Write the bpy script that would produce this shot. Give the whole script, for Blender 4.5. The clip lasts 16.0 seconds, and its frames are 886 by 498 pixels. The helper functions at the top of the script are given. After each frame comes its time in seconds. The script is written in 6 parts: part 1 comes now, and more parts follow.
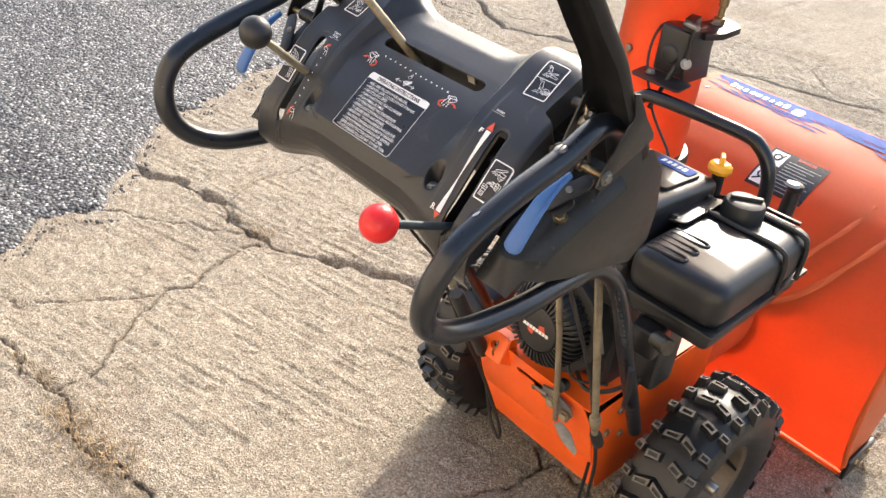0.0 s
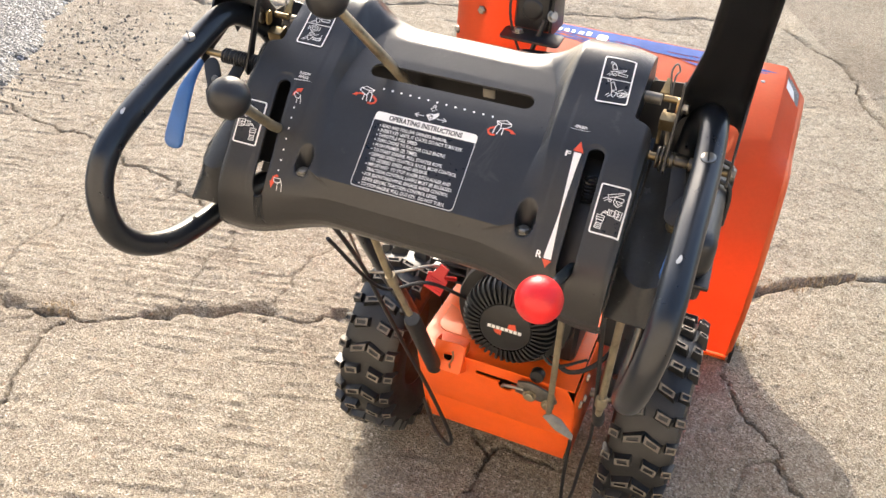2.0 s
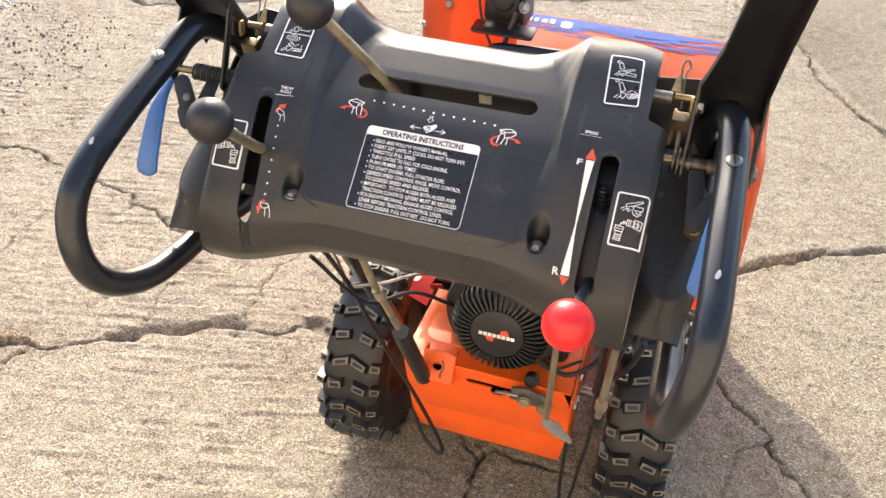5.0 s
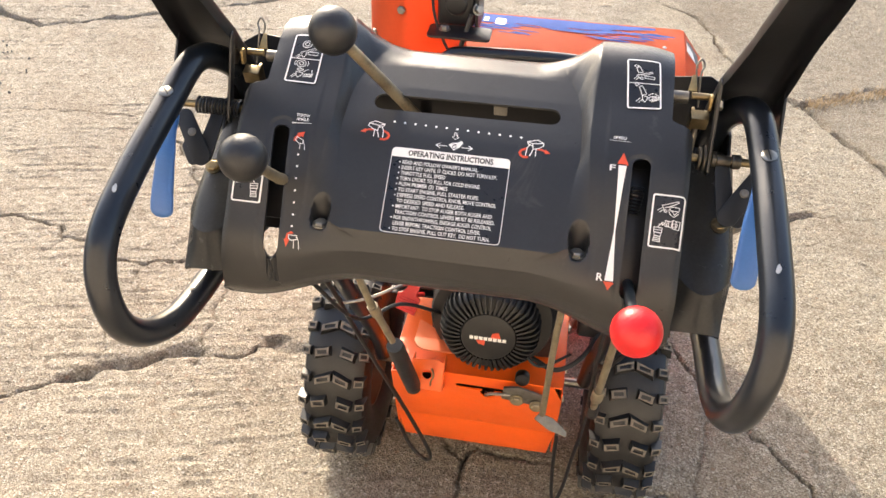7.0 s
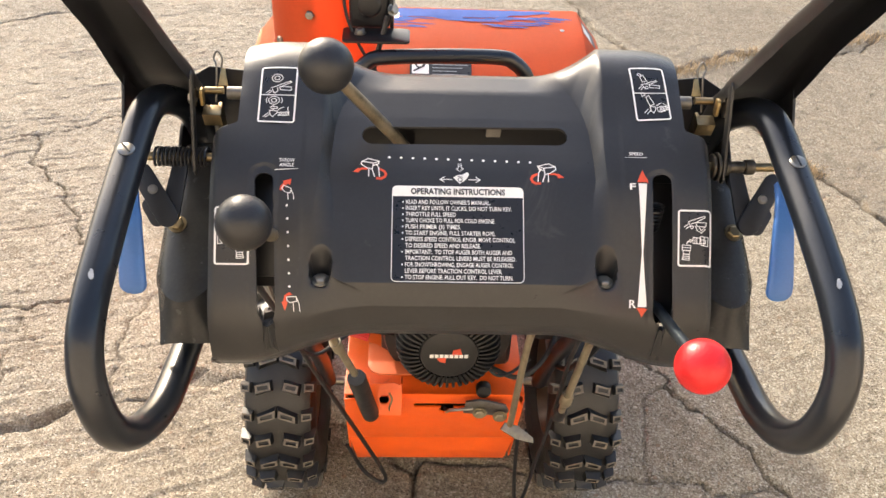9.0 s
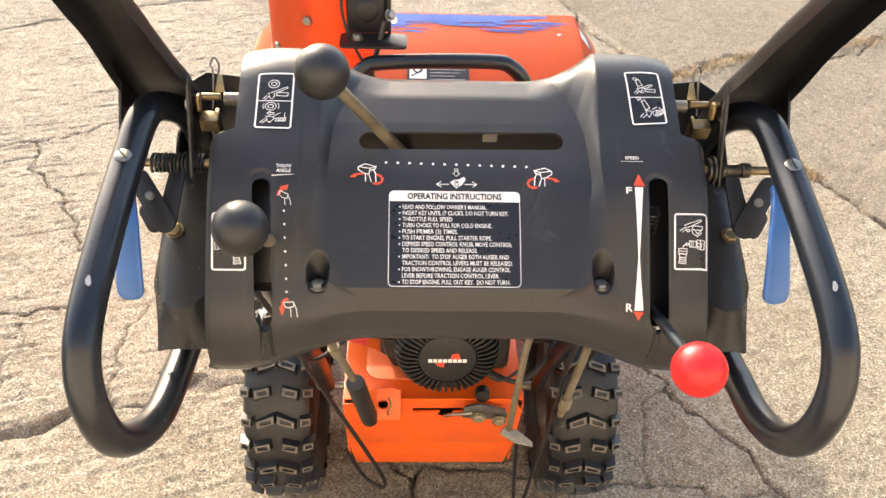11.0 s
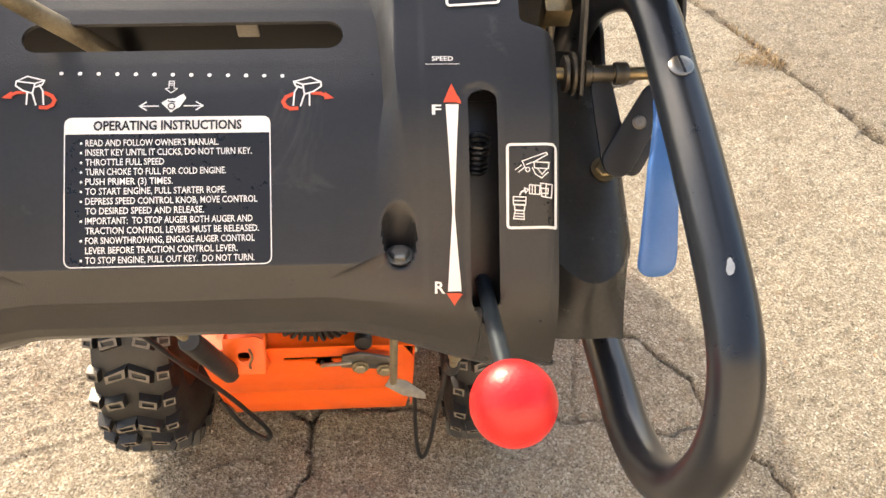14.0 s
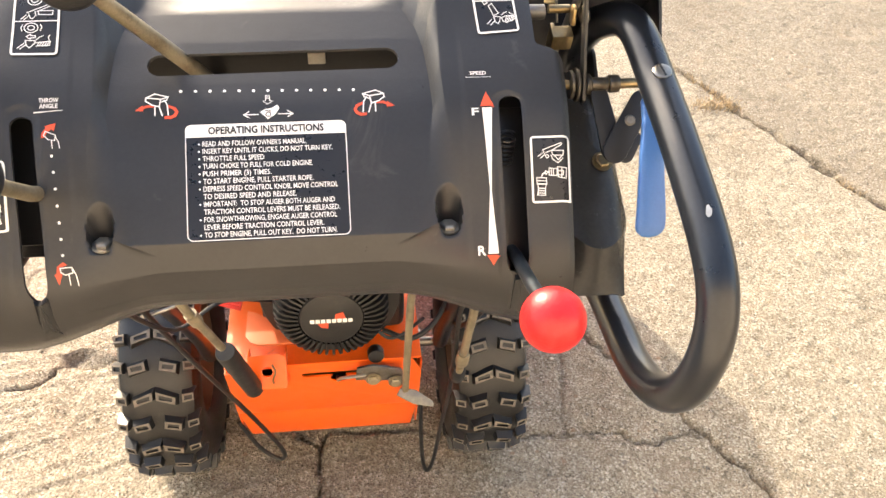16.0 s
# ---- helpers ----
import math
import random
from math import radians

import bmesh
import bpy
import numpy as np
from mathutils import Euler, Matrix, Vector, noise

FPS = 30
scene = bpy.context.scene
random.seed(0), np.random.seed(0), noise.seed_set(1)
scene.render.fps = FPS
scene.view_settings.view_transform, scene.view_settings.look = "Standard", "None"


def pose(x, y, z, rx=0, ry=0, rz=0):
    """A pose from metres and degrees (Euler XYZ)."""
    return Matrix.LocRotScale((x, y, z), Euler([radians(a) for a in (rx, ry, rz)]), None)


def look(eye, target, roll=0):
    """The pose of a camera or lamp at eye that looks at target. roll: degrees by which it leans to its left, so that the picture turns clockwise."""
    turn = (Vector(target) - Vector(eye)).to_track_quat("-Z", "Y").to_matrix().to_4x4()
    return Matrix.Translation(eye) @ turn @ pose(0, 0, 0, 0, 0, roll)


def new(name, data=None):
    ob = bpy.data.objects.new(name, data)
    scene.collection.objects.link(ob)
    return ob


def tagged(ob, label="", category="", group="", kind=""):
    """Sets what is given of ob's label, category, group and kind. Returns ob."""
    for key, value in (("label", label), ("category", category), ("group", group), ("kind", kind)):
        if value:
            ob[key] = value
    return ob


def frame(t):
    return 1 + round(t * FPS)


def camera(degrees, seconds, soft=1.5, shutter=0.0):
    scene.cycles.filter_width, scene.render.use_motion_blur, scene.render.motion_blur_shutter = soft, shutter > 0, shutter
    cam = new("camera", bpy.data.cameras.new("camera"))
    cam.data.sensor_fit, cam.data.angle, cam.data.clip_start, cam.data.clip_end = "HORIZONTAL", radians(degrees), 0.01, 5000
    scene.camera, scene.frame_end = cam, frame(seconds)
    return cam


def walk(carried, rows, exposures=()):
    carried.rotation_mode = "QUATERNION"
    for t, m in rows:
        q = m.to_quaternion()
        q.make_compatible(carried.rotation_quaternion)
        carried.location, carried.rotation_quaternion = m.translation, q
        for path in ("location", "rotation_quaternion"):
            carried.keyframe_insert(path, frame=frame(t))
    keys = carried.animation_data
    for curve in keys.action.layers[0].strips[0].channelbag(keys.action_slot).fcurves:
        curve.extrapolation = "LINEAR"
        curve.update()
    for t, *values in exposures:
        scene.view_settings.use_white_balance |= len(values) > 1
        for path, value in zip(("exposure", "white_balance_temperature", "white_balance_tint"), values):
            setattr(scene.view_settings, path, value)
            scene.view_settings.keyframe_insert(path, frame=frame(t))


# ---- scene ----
cam = camera(55.4, 16.0)
PATH = [
    (0, (0.699, -0.554, 1.398), (-0.479, 0.63, 0.298), 6.8),
    (0.5, (0.592, -0.533, 1.377), (-0.501, 0.69, 0.232), 6.8),
    (1, (0.461, -0.52, 1.377), (-0.489, 0.803, 0.216), 6.9),
    (1.5, (0.325, -0.619, 1.376), (-0.335, 0.886, 0.236), 3.2),
    (2, (0.271, -0.636, 1.374), (-0.289, 0.909, 0.233), 4.3),
    (2.5, (0.262, -0.581, 1.364), (-0.309, 0.948, 0.208), 3.3),
    (3, (0.23, -0.573, 1.364), (-0.285, 0.964, 0.192), 2.8),
    (3.5, (0.208, -0.579, 1.363), (-0.252, 0.98, 0.199), 3.2),
    (4, (0.209, -0.583, 1.364), (-0.249, 0.979, 0.202), 3.1),
    (6.5, (0.149, -0.608, 1.369), (-0.207, 0.985, 0.212), 2.9),
    (7, (0.089, -0.607, 1.376), (-0.15, 1.003, 0.214), 2.2),
    (7.5, (0.079, -0.539, 1.365), (-0.132, 1.055, 0.176), 1.9),
    (8, (0.058, -0.492, 1.354), (-0.095, 1.086, 0.135), 1.6),
    (8.5, (0.0, -0.516, 1.367), (0.0, 1.086, 0.17), 1.0),
    (9, (-0.045, -0.532, 1.375), (0.039, 1.075, 0.187), 2.6),
    (11.5, (-0.041, -0.533, 1.376), (0.042, 1.081, 0.197), 2.2),
    (12, (-0.024, -0.522, 1.369), (0.055, 1.087, 0.184), 1.7),
    (12.5, (0.021, -0.488, 1.356), (0.134, 1.094, 0.138), 1.2),
    (13, (0.08, -0.399, 1.302), (0.25, 1.112, 0.003), 2.1),
    (13.5, (0.104, -0.341, 1.27), (0.25, 1.117, -0.091), 2.2),
    (14, (0.108, -0.33, 1.268), (0.248, 1.118, -0.105), 2.5),
    (14.5, (0.107, -0.332, 1.276), (0.253, 1.119, -0.092), 2.8),
    (15, (0.106, -0.337, 1.28), (0.256, 1.119, -0.083), 2.9),
    (15.5, (0.108, -0.345, 1.276), (0.271, 1.118, -0.078), 2.5),
    (16, (0.047, -0.455, 1.305), (0.268, 1.081, 0.043), 2.3),
]
walk(cam, [(t, look(eye, target, roll)) for t, eye, target, roll in PATH], [(0, 1.53, 6400, 10), (4, 1.64, 6500, 10), (6.5, 1.70, 6600, 10), (7.5, 1.60, 6700, 10), (9, 1.60, 6700, 10), (11.5, 1.90, 6900, 10), (12.5, 1.95, 7000, 10), (13.5, 1.83, 7100, 10), (14.5, 1.91, 7200, 10), (16, 2.15, 7100, 10)])

# ---- light ----
SUN_EL, SUN_AZ = 31.0, -26.0          # azimuth in degrees from +y towards +x
world = bpy.data.worlds.new("sky")
scene.world = world
world.use_nodes = True
wn = world.node_tree.nodes
sky = wn.new("ShaderNodeTexSky")
sky.sky_type = "NISHITA"
sky.sun_disc = False
sky.sun_elevation = radians(SUN_EL)
sky.sun_rotation = radians(SUN_AZ)
sky.air_density, sky.dust_density, sky.ozone_density = 1.0, 4.0, 0.8
wn["Background"].inputs["Strength"].default_value = 0.15
world.node_tree.links.new(sky.outputs[0], wn["Background"].inputs["Color"])
sun_data = bpy.data.lights.new("sun", "SUN")
sun_data.energy, sun_data.angle, sun_data.color = 1.75, radians(0.55), (1.0, 0.905, 0.76)
sun_dir = Vector((math.sin(radians(SUN_AZ)) * math.cos(radians(SUN_EL)), math.cos(radians(SUN_AZ)) * math.cos(radians(SUN_EL)), math.sin(radians(SUN_EL))))
sun = new("sun", sun_data)
sun.matrix_world = look(sun_dir * 12, (0, 0, 0))
scene.view_settings.exposure = 1.6


# ---- materials ----
def ramp(nt, fac, stops):
    r = nt.nodes.new("ShaderNodeValToRGB")
    el = r.color_ramp.elements
    while len(el) < len(stops):
        el.new(0.5)
    for e, (p, c) in zip(el, stops):
        e.position, e.color = p, (*c, 1) if len(c) == 3 else c
    nt.links.new(fac, r.inputs["Fac"])
    return r.outputs["Color"]


def noise_tex(nt, vec, scale, detail=4.0, rough=0.55, distortion=0.0):
    n = nt.nodes.new("ShaderNodeTexNoise")
    n.inputs["Scale"].default_value, n.inputs["Detail"].default_value = scale, detail
    n.inputs["Roughness"].default_value, n.inputs["Distortion"].default_value = rough, distortion
    nt.links.new(vec, n.inputs["Vector"])
    return n.outputs["Fac"]


def mix(nt, fac, a, b, mode="MIX"):
    m = nt.nodes.new("ShaderNodeMix")
    m.data_type, m.blend_type = "RGBA", mode
    for sock, v in ((m.inputs["Factor"], fac), (m.inputs["A"], a), (m.inputs["B"], b)):
        if isinstance(v, bpy.types.NodeSocket):
            nt.links.new(v, sock)
        elif sock.type == "RGBA":
            sock.default_value = (*v, 1)
        else:
            sock.default_value = v
    return m.outputs["Result"]


def maths(nt, op, a, b=0.0, clamp=False):
    m = nt.nodes.new("ShaderNodeMath")
    m.operation, m.use_clamp = op, clamp
    for sock, v in zip(m.inputs, (a, b)):
        if isinstance(v, bpy.types.NodeSocket):
            nt.links.new(v, sock)
        else:
            sock.default_value = v
    return m.outputs[0]


def start(name):
    m = bpy.data.materials.new(name)
    m.use_nodes = True
    nt = m.node_tree
    bsdf = nt.nodes["Principled BSDF"]
    vec = nt.nodes.new("ShaderNodeTexCoord").outputs["Object"]
    return m, nt, bsdf, vec


def bump(nt, bsdf, height, strength, distance):
    b = nt.nodes.new("ShaderNodeBump")
    b.inputs["Strength"].default_value, b.inputs["Distance"].default_value = strength, distance
    nt.links.new(height, b.inputs["Height"])
    nt.links.new(b.outputs[0], bsdf.inputs["Normal"])
    return b


def surface(name, col, rough, metal=0.0, var=0.25, scale=25.0, dirt=None, dirt_amount=0.0, grain=0.0, grain_scale=900.0, rough_var=0.12, coat=0.0, spec=0.5):
    """Painted, moulded or bare surface: broad and fine colour variation, blotchy gloss, dirt in patches, fine relief."""
    m, nt, bsdf, vec = start(name)
    broad = noise_tex(nt, vec, scale, 5.0)
    fine = noise_tex(nt, vec, scale * 14, 3.0)
    both = maths(nt, "ADD", maths(nt, "MULTIPLY", broad, 0.65), maths(nt, "MULTIPLY", fine, 0.35))
    c = Vector(col)
    base = ramp(nt, both, [(0.3, tuple(c * (1 - var))), (0.7, tuple(c * (1 + var)))])
    if dirt:
        mask = ramp(nt, noise_tex(nt, vec, scale * 0.6, 8.0, 0.7, 0.6), [(0.62 - dirt_amount, (0, 0, 0)), (0.78 - dirt_amount * 0.5, (1, 1, 1))])
        base = mix(nt, mask, base, dirt)
    nt.links.new(base, bsdf.inputs["Base Color"])
    r = nt.nodes.new("ShaderNodeMapRange")
    r.inputs["To Min"].default_value, r.inputs["To Max"].default_value = max(rough - rough_var, 0.02), min(rough + rough_var, 1)
    nt.links.new(noise_tex(nt, vec, scale * 3, 6.0, 0.65), r.inputs["Value"])
    nt.links.new(r.outputs[0], bsdf.inputs["Roughness"])
    bsdf.inputs["Metallic"].default_value = metal
    bsdf.inputs["Specular IOR Level"].default_value = spec
    bsdf.inputs["Coat Weight"].default_value = coat
    bsdf.inputs["Coat Roughness"].default_value = 0.12
    if grain:
        bump(nt, bsdf, noise_tex(nt, vec, grain_scale, 2.0), grain, 0.0006)
    return m


def concrete():
    m, nt, bsdf, vec = start("concrete")

    def cells(scale):
        v = nt.nodes.new("ShaderNodeTexVoronoi")
        v.inputs["Scale"].default_value = scale
        nt.links.new(vec, v.inputs["Vector"])
        return v.outputs["Color"], v.outputs["Distance"]

    # sand grains of two sizes
    sand_colour, sand_dist = cells(270)
    sand = ramp(nt, maths(nt, "FRACT", maths(nt, "MULTIPLY", sand_colour, 3.7)),
                [(0.0, (0.10, 0.083, 0.065)), (0.12, (0.225, 0.192, 0.150)), (0.45, (0.325, 0.278, 0.210)), (0.8, (0.462, 0.412, 0.328)), (1.0, (0.72, 0.68, 0.60))])
    fine_colour, fine_dist = cells(620)
    fine = ramp(nt, fine_colour, [(0.1, (0.14, 0.118, 0.09)), (0.5, (0.352, 0.304, 0.222)), (0.9, (0.63, 0.583, 0.472))])
    base = mix(nt, 0.42, sand, fine)
    # sparse worn pebbles in the paste
    peb_colour, peb_dist = cells(62)
    pick = maths(nt, "FRACT", maths(nt, "MULTIPLY", peb_colour, 5.3))
    shown = maths(nt, "MULTIPLY", maths(nt, "LESS_THAN", pick, 0.16), maths(nt, "LESS_THAN", maths(nt, "ADD", peb_dist, maths(nt, "MULTIPLY", noise_tex(nt, vec, 160, 2.0), 0.25)), 0.42))
    pebble = ramp(nt, maths(nt, "MULTIPLY", pick, 6.2), [(0.0, (0.17, 0.16, 0.145)), (0.4, (0.22, 0.20, 0.175)), (0.7, (0.36, 0.24, 0.16)), (1.0, (0.52, 0.47, 0.40))])
    base = mix(nt, maths(nt, "MULTIPLY", shown, 0.7), base, pebble)
    # pin holes
    hole_colour, hole_dist = cells(105)
    holes = maths(nt, "MULTIPLY", maths(nt, "LESS_THAN", maths(nt, "FRACT", maths(nt, "MULTIPLY", hole_colour, 7.1)), 0.22), maths(nt, "LESS_THAN", maths(nt, "ADD", hole_dist, maths(nt, "MULTIPLY", noise_tex(nt, vec, 420, 2.0), 0.3)), 0.36))
    base = mix(nt, maths(nt, "MULTIPLY", holes, 0.75), base, (0.09, 0.075, 0.058))
    stain = ramp(nt, noise_tex(nt, vec, 2.2, 7.0, 0.65, 0.4), [(0.32, (0.70, 0.66, 0.63)), (0.5, (0.88, 0.88, 0.88)), (0.72, (0.97, 0.955, 0.93))])
    base = mix(nt, 0.75, base, stain, "MULTIPLY")
    blot = ramp(nt, noise_tex(nt, vec, 19, 6.0, 0.7), [(0.34, (0.72, 0.70, 0.68)), (0.5, (1, 1, 1)), (0.7, (1.12, 1.11, 1.09))])
    base = mix(nt, 0.7, base, blot, "MULTIPLY")
    # ragged blend to a darker grey towards +x, then a darker slab past the joint
    sep = nt.nodes.new("ShaderNodeSeparateXYZ")
    nt.links.new(vec, sep.inputs[0])
    edge = maths(nt, "ADD", sep.outputs["X"], maths(nt, "MULTIPLY", noise_tex(nt, vec, 1.6, 5.0, 0.6), 0.9))
    x_tone = ramp(nt, maths(nt, "MULTIPLY", edge, 0.5), [(0.30, (1.0, 0.985, 0.985)), (0.62, (0.87, 0.87, 0.855))])
    base = mix(nt, 1.0, base, x_tone, "MULTIPLY")
    past = maths(nt, "ADD", sep.outputs["X"], maths(nt, "MULTIPLY", sep.outputs["Y"], 0.38))
    slab = ramp(nt, maths(nt, "MULTIPLY", past, 0.25), [(0.4805, (1.0, 1.0, 1.0)), (0.4835, (0.80, 0.785, 0.785))])
    base = mix(nt, 1.0, base, slab, "MULTIPLY")
    rust = ramp(nt, noise_tex(nt, vec, 6.0, 5.0, 0.7), [(0.6, (0, 0, 0)), (0.75, (0.4, 0.4, 0.4))])
    base = mix(nt, rust, base, (0.36, 0.26, 0.165))
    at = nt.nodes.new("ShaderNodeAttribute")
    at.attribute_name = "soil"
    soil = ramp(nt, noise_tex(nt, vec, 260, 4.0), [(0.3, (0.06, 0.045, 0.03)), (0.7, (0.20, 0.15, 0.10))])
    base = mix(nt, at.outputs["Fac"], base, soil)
    nt.links.new(base, bsdf.inputs["Base Color"])
    bsdf.inputs["Roughness"].default_value = 0.9
    bsdf.inputs["Specular IOR Level"].default_value = 0.25
    h = maths(nt, "ADD", maths(nt, "SUBTRACT", maths(nt, "MULTIPLY", sand_dist, 1.0), maths(nt, "MULTIPLY", holes, 0.8)), maths(nt, "ADD", maths(nt, "MULTIPLY", noise_tex(nt, vec, 120, 6.0, 0.7), 1.5), maths(nt, "MULTIPLY", fine_dist, 0.35)))
    bump(nt, bsdf, h, 1.0, 0.0033)
    return m


def asphalt():
    m, nt, bsdf, vec = start("asphalt")
    v = nt.nodes.new("ShaderNodeTexVoronoi")
    v.inputs["Scale"].default_value = 98
    nt.links.new(vec, v.inputs["Vector"])
    stones = ramp(nt, maths(nt, "FRACT", maths(nt, "MULTIPLY", v.outputs["Color"], 2.9)),
                  [(0.0, (0.018, 0.019, 0.022)), (0.45, (0.050, 0.053, 0.059)), (0.78, (0.15, 0.153, 0.16)), (1.0, (0.50, 0.50, 0.50))])
    gaps = ramp(nt, v.outputs["Distance"], [(0.35, (1, 1, 1)), (0.72, (0.18, 0.18, 0.18))])
    base = mix(nt, 1.0, stones, gaps, "MULTIPLY")
    nt.links.new(base, bsdf.inputs["Base Color"])
    bsdf.inputs["Roughness"].default_value = 0.62
    h = maths(nt, "SUBTRACT", 1.0, v.outputs["Distance"])
    bump(nt, bsdf, h, 1.0, 0.006)
    return m


CONCRETE, ASPHALT = concrete(), asphalt()
PANEL = surface("panel_plastic", (0.0235, 0.0236, 0.0240), 0.30, spec=0.5, var=0.18, grain=0.35, grain_scale=1500, rough_var=0.06, dirt=(0.075, 0.07, 0.062), dirt_amount=-0.02)
COVER = surface("cover_plastic", (0.060, 0.060, 0.057), 0.24, var=0.2, grain=0.2, grain_scale=1300, dirt=(0.20, 0.20, 0.19), dirt_amount=-0.03)
TUBE = surface("black_gloss_paint", (0.010, 0.0125, 0.017), 0.29, var=0.3, rough_var=0.05, grain=0.03, coat=0.12)
PLATE = surface("black_sheet_paint", (0.014, 0.014, 0.015), 0.34, var=0.3, rough_var=0.1, grain=0.1, grain_scale=500)
ORANGE = surface("orange_paint", (0.63, 0.125, 0.038), 0.5, spec=0.3, var=0.07, scale=9, dirt=(0.30, 0.07, 0.02), dirt_amount=-0.03, coat=0.0, rough_var=0.1, grain=0.04, grain_scale=200)
ORANGE_DIRTY = surface("worn_orange_paint", (0.90, 0.125, 0.012), 0.36, var=0.08, scale=16, dirt=(0.30, 0.075, 0.025), dirt_amount=-0.05, rough_var=0.12, grain=0.08, grain_scale=400)
RUBBER = surface("tyre_rubber", (0.016, 0.016, 0.0158), 0.42, var=0.35, scale=30, dirt=(0.07, 0.06, 0.048), dirt_amount=-0.02, grain=0.25, grain_scale=700)
STEEL = surface("zinc_steel", (0.34, 0.32, 0.28), 0.38, 1.0, var=0.25, scale=60, dirt=(0.20, 0.14, 0.09), dirt_amount=0.02, rough_var=0.15)
GOLD = surface("yellow_chromate", (0.46, 0.33, 0.15), 0.36, 0.9, var=0.25, scale=120, rough_var=0.12)
BRASS = surface("yellow_zinc", (0.27, 0.21, 0.12), 0.42, 1.0, var=0.3, scale=80, rough_var=0.15)
ROD = surface("weathered_zinc_rod", (0.34, 0.29, 0.2), 0.45, 0.75, var=0.3, scale=50, dirt=(0.17, 0.125, 0.075), dirt_amount=0.08, rough_var=0.15)
RED = surface("red_knob_plastic", (0.70, 0.014, 0.016), 0.36, var=0.08, scale=40, grain=0.45, grain_scale=520, rough_var=0.06)
REDKEY = surface("red_key_plastic", (0.55, 0.02, 0.018), 0.4, var=0.12)
KNOB = surface("black_knob_plastic", (0.016, 0.016, 0.017), 0.42, var=0.3, scale=60, grain=0.3, grain_scale=600, dirt=(0.06, 0.055, 0.05), dirt_amount=0.02)
BLUE = surface("blue_trigger_plastic", (0.055, 0.155, 0.40), 0.36, var=0.1, scale=40, grain=0.1)
BLUEINK = surface("blue_decal", (0.055, 0.105, 0.33), 0.7, spec=0.1, var=0.2, scale=40)
WHITE = surface("white_print", (0.86, 0.85, 0.82), 0.45, var=0.05, scale=60)
REDINK = surface("red_print", (0.68, 0.085, 0.035), 0.45, var=0.08, scale=60)
INK = surface("sticker_black", (0.014, 0.014, 0.015), 0.3, var=0.2, scale=50)
ENGINE = surface("engine_black", (0.012, 0.0125, 0.0138), 0.40, spec=0.5, var=0.3, scale=30, dirt=(0.05, 0.042, 0.034), dirt_amount=-0.04, rough_var=0.06, grain=0.05)
SHROUD = surface("recoil_black", (0.013, 0.013, 0.013), 0.48, var=0.3, scale=40, grain=0.2, grain_scale=600, dirt=(0.045, 0.038, 0.03), dirt_amount=0.03)
YELLOW = surface("yellow_cap_plastic", (1.0, 0.46, 0.02), 0.35, var=0.08, scale=50)
RIM = surface("rim_paint", (0.14, 0.105, 0.07), 0.42, 0.2, var=0.2, scale=30, dirt=(0.12, 0.09, 0.06), dirt_amount=0.08)
RENDER = surface("beige_render", (0.56, 0.50, 0.42), 0.9, var=0.12, scale=2, grain=0.4, grain_scale=120)
DULLZINC = surface("dull_zinc", (0.20, 0.19, 0.17), 0.5, 0.7, var=0.3, scale=90)
STRAW = surface("dry_grass", (0.38, 0.28, 0.16), 0.8, var=0.4, scale=30)
CHIP = surface("bare_metal_chip", (0.36, 0.37, 0.38), 0.5, 0.4, var=0.2, scale=200)
GREY = surface("sticker_grey", (0.13, 0.145, 0.15), 0.5, var=0.15, scale=60)
GRAVEL = surface("dark_gravel", (0.11, 0.11, 0.112), 0.7, var=0.6, scale=35)
CABLE = surface("cable_sheath", (0.012, 0.012, 0.012), 0.45, var=0.3)


# ---- building helpers ----
def mesh_of(bm, name, smooth=True, angle=35):
    me = bpy.data.meshes.new(name)
    bmesh.ops.recalc_face_normals(bm, faces=bm.faces[:])
    if bm.calc_volume(signed=True) < 0 and all(e.is_manifold for e in bm.edges):
        bmesh.ops.reverse_faces(bm, faces=bm.faces[:])
    bm.to_mesh(me)
    bm.free()
    if smooth:
        me.shade_smooth()
        me.set_sharp_from_angle(angle=radians(angle))
    return me


BASE = Vector((0, 0.625, 0))
root = new("snow_blower")
root.location = BASE
tagged(root, "orange two-stage snow blower with black control console, standing on cracked concrete", "snow blower")


def part(name, bm, material, parent=None, label="", smooth=True, angle=35):
    parent = parent or root
    me = bm if isinstance(bm, bpy.types.Mesh) else mesh_of(bm, name, smooth, angle)
    me.materials.clear()
    me.materials.append(material)
    ob = new(name, me)
    ob.parent = parent
    if parent is root:
        ob.matrix_parent_inverse = Matrix.Translation(-BASE)
    if label:
        ob["label"] = label
    return ob


def spline(pts, n=6):
    """Points of a smooth curve through pts."""
    c = np.array(pts, float)
    p = np.vstack([2 * c[0] - c[1], c, 2 * c[-1] - c[-2]])
    out = []
    for i in range(1, len(p) - 2):
        p0, p1, p2, p3 = p[i - 1:i + 3]
        for s in np.arange(n) / n:
            out.append(0.5 * (2 * p1 + (p2 - p0) * s + (2 * p0 - 5 * p1 + 4 * p2 - p3) * s * s + (3 * p1 - p0 - 3 * p2 + p3) * s ** 3))
    out.append(c[-1])
    return [Vector(q) for q in out]


